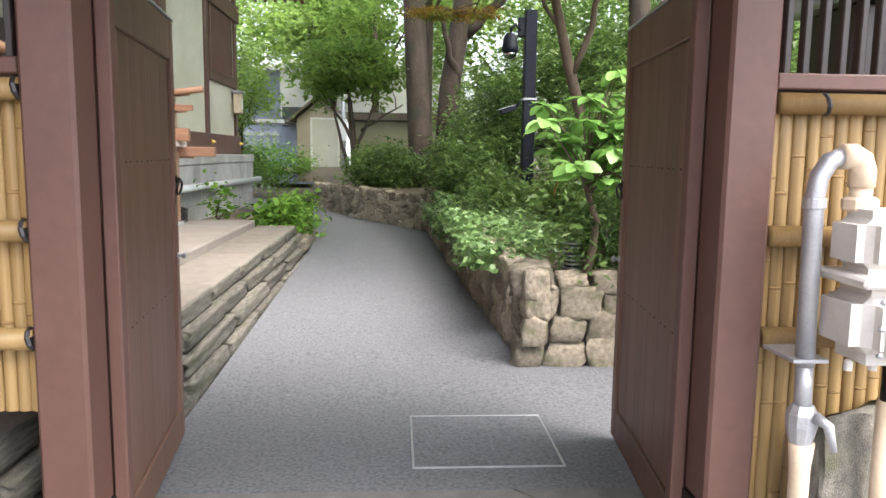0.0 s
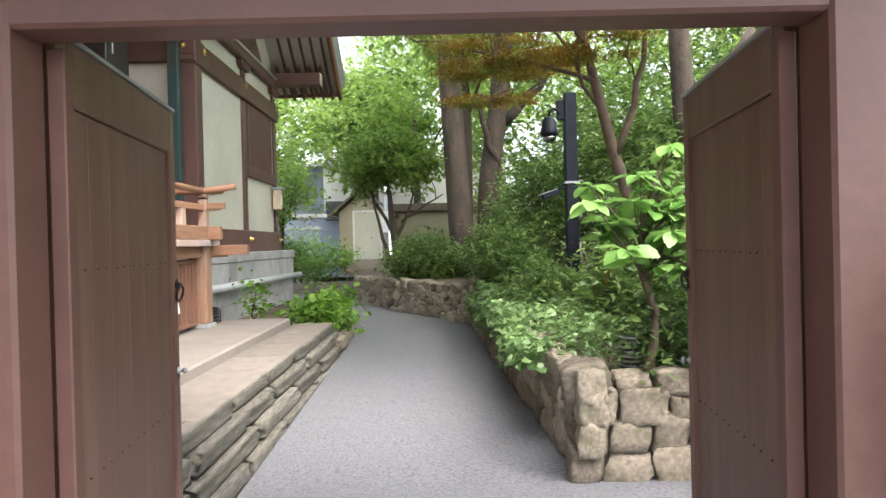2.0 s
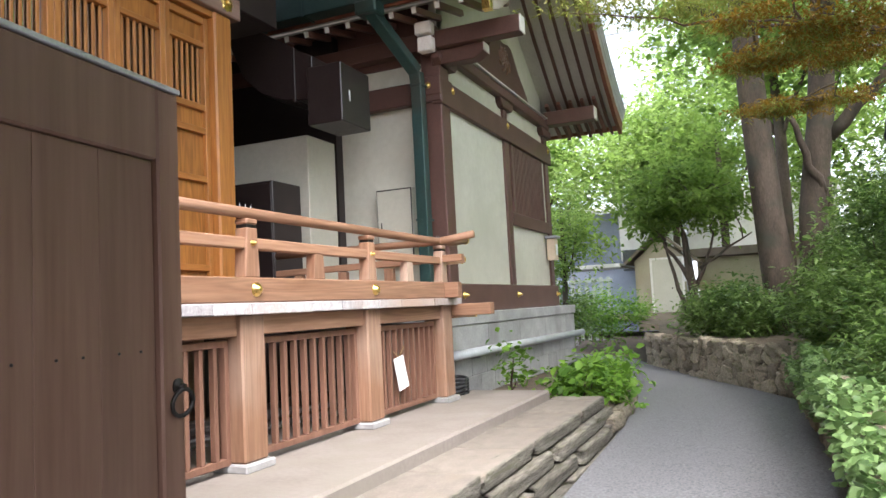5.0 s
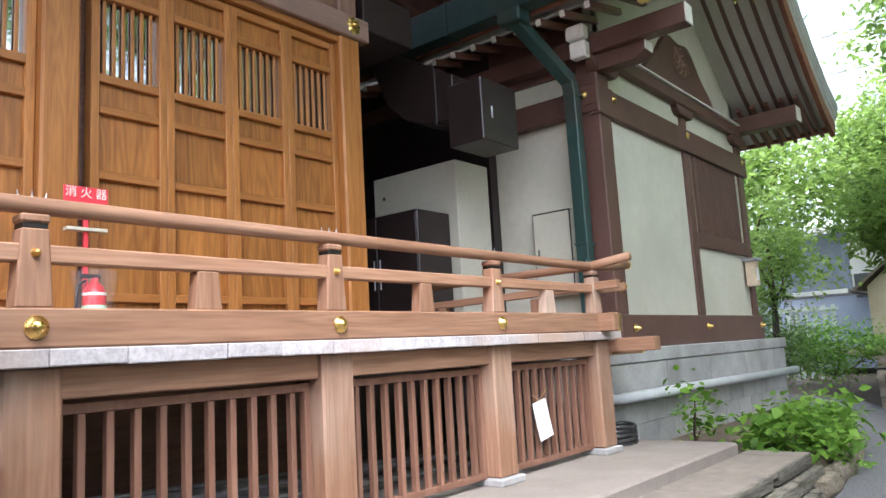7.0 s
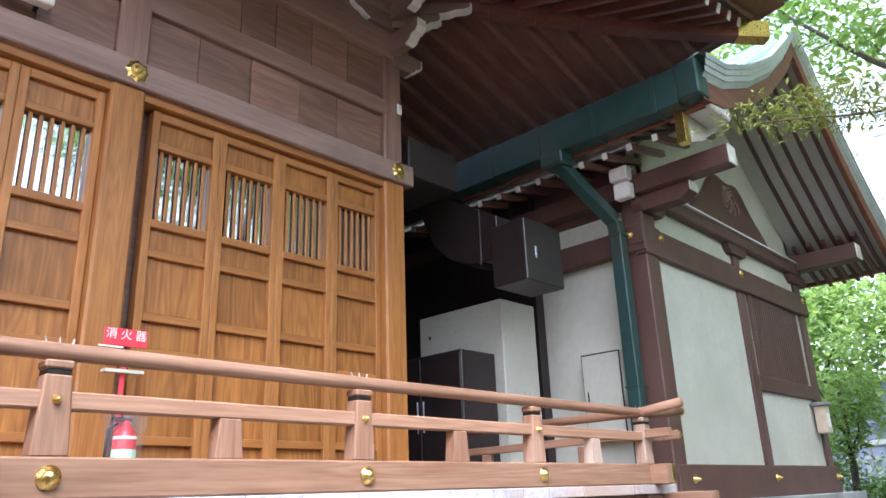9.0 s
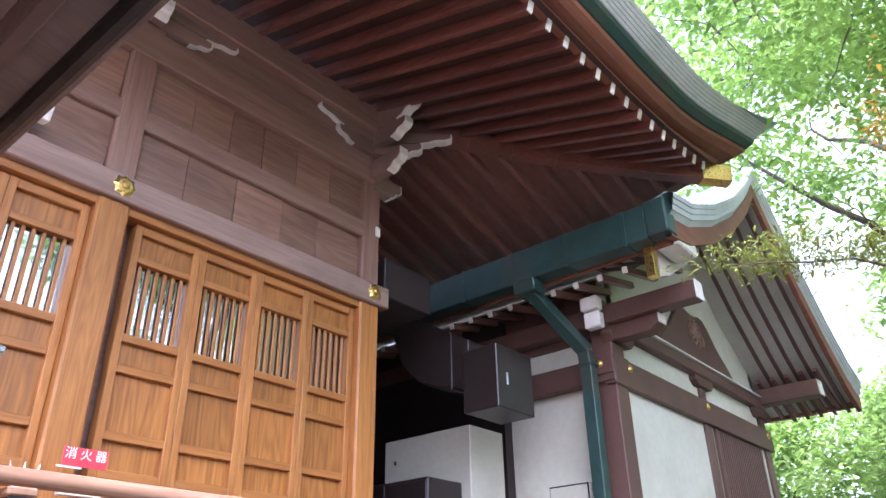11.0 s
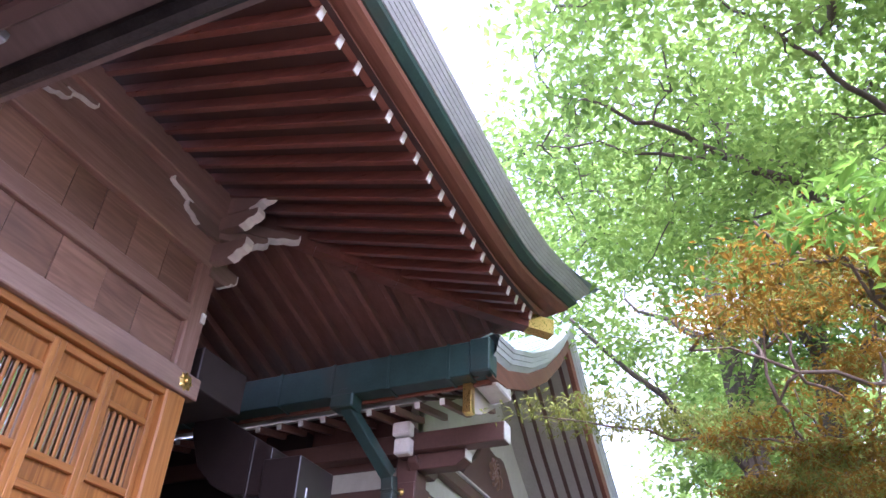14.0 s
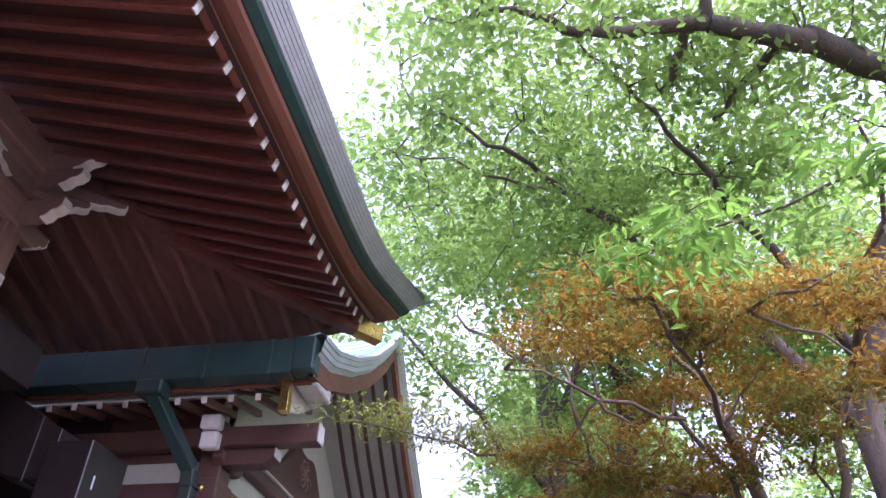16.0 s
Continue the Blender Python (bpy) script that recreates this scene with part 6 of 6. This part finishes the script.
# ground cover and shrubs
def cover(name, label, region, n, size, mat, rng, height, width=0.9):
    pts = np.array([region(rng) for _ in range(n)])
    pts[:, 2] += rng.uniform(0, 1, n) ** 1.3 * height
    return tagged(part(name, leaf_mesh(name, pts, size, mat, rng, 0.35, width, 0.1), mat), label, "ivy", kind="stuff")


def bed_top(rng):
    y = rng.uniform(6.9, 14.3)
    x = 0.68 + rng.uniform(0, 1) ** 1.4 * 3.2
    return (x, y, 0.53 + 0.30 * (y - 5) / 14 + 0.06 * math.sin(3 * x + 2 * y))


def bed_edge(rng):
    y = rng.uniform(8.0, 14.4)
    x = 0.96 - 0.035 * (y - 6) - 0.18 * rng.random()
    return (x, y, 0.66 - 0.45 * rng.random() ** 1.5 * (0.5 + 0.5 * math.sin(y * 2.3)))


cover("ivy", "glossy ivy covering the raised bed", bed_top, 13000, 0.066, "leaf_ivy", r1, 0.24)
cover("ivy", "ivy trailing over the stone edge", bed_edge, 1900, 0.058, "leaf_ivy", r1, 0.06)
for (x, y, z, rx, rz, n) in ((1.35, 13.4, 0.7, 0.6, 0.5, 80), (1.5, 11.2, 0.65, 0.55, 0.3, 50), (3.2, 12.3, 0.7, 0.7, 0.9, 100), (3.6, 10.2, 0.7, 0.9, 1.2, 110), (2.2, 8.9, 0.65, 0.5, 0.45, 50), (2.4, 7.4, 0.65, 0.6, 0.55, 60), (3.4, 8.2, 0.65, 0.8, 0.9, 80), (1.2, 14.5, 0.8, 0.7, 0.7, 80), (2.0, 15.2, 0.8, 0.9, 1.3, 110), (2.4, 6.3, 0.62, 0.5, 0.4, 45), (1.75, 6.4, 0.62, 0.35, 0.25, 30)):
    shrub("evergreen_shrub", "dark glossy evergreen shrub in the raised bed", (x, y, z), (rx, rx * 0.9, rz), "leaf_dark", 0.092 if y > 8.5 else 0.07, r1, n, 48 if y > 8.5 else 56, 0.24, 0.42, group="shrubs in the raised bed")
for (x, y, z, rx, rz, n) in ((3.9, 15.2, 0.8, 1.3, 1.9, 170), (4.6, 13.0, 0.8, 1.4, 1.9, 190), (5.4, 10.5, 0.8, 1.4, 1.7, 150), (3.4, 16.6, 0.9, 1.4, 2.1, 190), (5.8, 15.5, 0.9, 1.7, 2.6, 220), (5.0, 7.8, 0.7, 1.2, 1.5, 130), (2.2, 17.2, 0.9, 0.7, 1.4, 90)):
    shrub("tall_evergreen_shrub", "tall dark evergreen shrub filling the garden", (x, y, z), (rx, rx, rz), "leaf_dark", 0.12, r1, n, 46, 0.36, 0.42, 8, group="tall shrubs")
for (x, y, z, rx, rz, n) in ((-0.75, 17.6, 0.8, 0.55, 0.45, 80), (0.1, 17.2, 0.8, 0.6, 0.42, 90), (-0.2, 18.0, 0.85, 0.6, 0.5, 80)):
    shrub("clipped_shrub", "low bright green shrub above the stone wall", (x, y, z), (rx, rx * 0.8, rz), "leaf_dark", 0.085, r1, n, 46, 0.2, 0.45, group="shrubs above the wall")
shrub("leafy_bush", "bright green leafy bush at the end of the steps", (-2.05, 13.2, 0.15), (0.58, 0.8, 0.30), "leaf_bush", 0.12, r1, 46, 22, 0.26, 0.72, 9, droop=0.25)
shrub("leafy_bush", "bright green leafy bush beside the path", (-2.1, 14.4, 0.2), (0.48, 0.8, 0.26), "leaf_bush", 0.11, r1, 34, 22, 0.26, 0.72, 7, droop=0.25)
shrub("weed", "thin green weed beside the plinth", (-3.1, 12.9, 0.4), (0.3, 0.3, 0.4), "leaf_bush", 0.10, r1, 12, 12, 0.16, 0.7, 4)
shrub("far_shrub", "green shrub behind the annex", (-5.2, 22.5, 0.4), (1.5, 1.2, 0.95), "leaf_dark", 0.11, r1, 150, 34, 0.32, 0.45, group="shrubs by the fence")
shrub("far_shrub", "green shrub below a far fence", (-3.9, 24.5, 0.5), (1.2, 1.0, 0.7), "leaf_bush", 0.11, r1, 110, 34, 0.32, 0.45, group="shrubs by the fence")
tree("laurel", "bright laurel tree at the corner of the annex", [((-4.6, 22, 0.4), 0.09), ((-4.55, 22, 2), 0.07), ((-4.5, 21.9, 4), 0.04)], [((-4.55, 22, 2), (-4.0, 21.6, 3.4), 0.03, 0.01), ((-4.5, 22, 2.6), (-4.9, 21.5, 4), 0.03, 0.01)],
     crown_points(r1, (-4.5, 21.8, 3.5), (0.9, 0.9, 1.3), 60), "leaf_far", 0.15, r1, 40, 0.32, 0.38)
far_spots = ((-7.5, 29, 6.0, 3.2, 2.8), (-3.0, 35, 7.6, 3.4, 1.9), (-1, 33, 8, 4.5, 3.6), (4.5, 29, 6, 4.2, 4.2), (9, 24, 7, 4.5, 5), (10, 15, 5.5, 4, 4), (10.5, 7.0, 5.5, 3.2, 3.8), (12, 33, 8, 6, 6), (-11, 36, 10, 5, 5), (3, 38, 12, 6, 5), (7.5, 19, 10, 4, 3), (0.95, 25.5, 10.0, 3.4, 2.6))
for i, (x, y, z, rr, rz) in enumerate(far_spots):
    tree("garden_tree", "light green deciduous tree in the back of the garden", [((x, y, 0), 0.2), ((x + 0.1, y, z * 0.6), 0.15), ((x, y + 0.1, z), 0.06)],
         [((x, y, z * 0.55), (x + rr * 0.5, y - 0.6, z + 0.3), 0.07, 0.02), ((x, y, z * 0.6), (x - rr * 0.5, y - 0.3, z + 0.5), 0.07, 0.02)],
         crown_points(r1, (x, y, z), (rr, rr * 0.9, rz), 150), "leaf_far", 0.21, r1, 75, 0.8, 0.55, twigs=20)

# ---- shed and neighbouring buildings ----
shed = thing("garden_shed", (-3.2, 31.5, 0.9), "small beige shed with a gabled brown roof and a cream door", "shed")
part("body", plate([(-4.05, 0.4), (-2.2, 0.4), (-2.2, 2.95), (-3.12, 3.75), (-4.05, 2.95)], 2.0, pose(0, 30.5, 0, 0, 0, 0) @ Matrix(((0, 1, 0, 0), (1, 0, 0, 0), (0, 0, 1, 0), (0, 0, 0, 1))), 0.01), "shed_wall", shed)
for s in (-1, 1):
    part("roof_slope", beam((-3.12 + s * 0.0, 31.5, 3.92), (-3.12 + s * 1.35, 31.5, 2.78), 2.6, 0.09, 0.01), "shed_roof", shed, "brown roof slope")
part("door", box(-3.42, -2.40, 30.44, 30.49, 0.98, 2.94, 0.01), "cream_metal", shed, "cream double door")
for a in ((-3.50, -3.42, 0.95, 3.02), (-2.40, -2.33, 0.95, 3.02), (-3.42, -2.40, 2.945, 3.02)):
    part("door_frame", box(a[0], a[1], 30.42, 30.495, a[2], a[3], 0.006), "white", shed, "pale door frame")
part("door_knob", lathe([(0.03, 0), (0.03, 0.05), (0.01, 0.06)], (-2.75, 30.44, 1.9), (0, -1, 0), 8), "iron", shed)
sp = thing("sign_post", (-2.1, 29.8, 0.8), "grey post with a white notice beside the shed", "post")
part("post", tube([(-2.12, 29.9, 0.5), (-2.12, 29.9, 4.2)], 0.09, 10), "galv", sp, smooth=True)
part("notice", box(-2.28, -1.98, 29.77, 29.79, 2.1, 2.95, 0.003), "paper", sp, "white notice")
for ob in (shed, sp):
    ob.location.x += 0.02
lo = thing("low_building", (1, 33, 0.8), "low beige wall with a dark roof behind the shed", "building")
part("wall", box(-2.0, 2.6, 32.5, 34, 0.4, 3.0, 0.02), "shed_wall", lo)
part("roof", box(-2.2, 2.9, 32.2, 34.5, 3.02, 3.35, 0.02), "shed_roof", lo)
bl = thing("neighbour_building", (-8, 40, 0), "blue-grey clad building with louvres behind the fence", "building")
part("wall", box(-16, -3.2, 39, 45, 0, 5.8, 0), "bluegrey", bl, "blue-grey cladding")
part("wall", box(-5.9, 3.5, 38.6, 44, 3.4, 6.4, 0), "pale_wall", bl, "white wall")
part("roof_band", box(-16, 4, 38.4, 39.0, 5.82, 6.05, 0.02), "pale_wall", bl, "pale roof band")
part("dark_bay", box(-5.8, -3.2, 38.5, 38.62, 2.9, 3.9, 0), "far_dark", bl, "dark recess")
for i in range(22):
    part("louvre", box(-8.3, -6.3, 38.93, 39.0, 3.2 + i * 0.11, 3.26 + i * 0.11, 0.004), "bluegrey", bl)
for x in np.arange(-6.2, -5.0, 0.14):
    part("rib", box(x, x + 0.05, 38.95, 39.0, 3.1, 5.7, 0.004), "bluegrey", bl)
tw = thing("far_tower", (2, 75, 0), "tall pale glazed office tower", "building")
part("wall", box(-12, -1.5, 70, 82, 0, 46, 0), "tower", tw)
for i in range(12):
    for j in range(5):
        part("window", box(-11.5 + j * 2.05, -9.9 + j * 2.05, 69.9, 70.0, 6 + i * 3.3, 8.2 + i * 3.3, 0.02), "tower_glass", tw)
fen = thing("garden_fence", (-6, 27, 0.4), "grey-green picket fence behind the shrubs", "fence")
part("fence_rail", box(-10.5, -4.2, 26.9, 26.95, 2.2, 2.28, 0.005), "fence_green", fen)
part("fence_rail", box(-10.5, -4.2, 26.9, 26.95, 1.2, 1.28, 0.005), "fence_green", fen)
for x in np.arange(-10.4, -4.2, 0.24):
    part("picket", box(x, x + 0.11, 26.955, 26.985, 0.3, 2.35, 0.005), "fence_green", fen)
wallb = thing("canopy_roof", (-7, 30, 2.6), "white-edged flat canopy behind the fence", "roof")
part("canopy_edge", box(-12, -4.3, 29.0, 29.1, 2.72, 2.86, 0.01), "pale_wall", wallb)
part("canopy_top", box(-12, -4.3, 29.1, 33, 2.80, 2.86, 0.01), "galv", wallb)
part("canopy_post", box(-6.1, -6.0, 29.2, 29.3, 0.0, 2.80, 0.005), "galv", wallb)
part("canopy_post", box(-10.1, -10.0, 29.2, 29.3, 0.0, 2.80, 0.005), "galv", wallb)
# a dark roofed wall seen through the slats beside the gate
nb = thing("side_house", (5, 4.8, -0.2), "dark grey house wall beyond the gate", "building")
part("wall", box(3.0, 9, 4.9, 5.5, -0.24, 2.65, 0.02), "duct", nb)
part("roof", beam((6.0, 4.7, 2.73), (6.0, 5.7, 2.73), 6.2, 0.14, 0.02), "galv", nb)

# ---- true size ----
for ob in [o for o in bpy.data.objects if o.parent is None and o.type in {"MESH", "EMPTY", "FONT"}]:
    ob.matrix_basis = Matrix.Scale(UNIT, 4) @ ob.matrix_basis
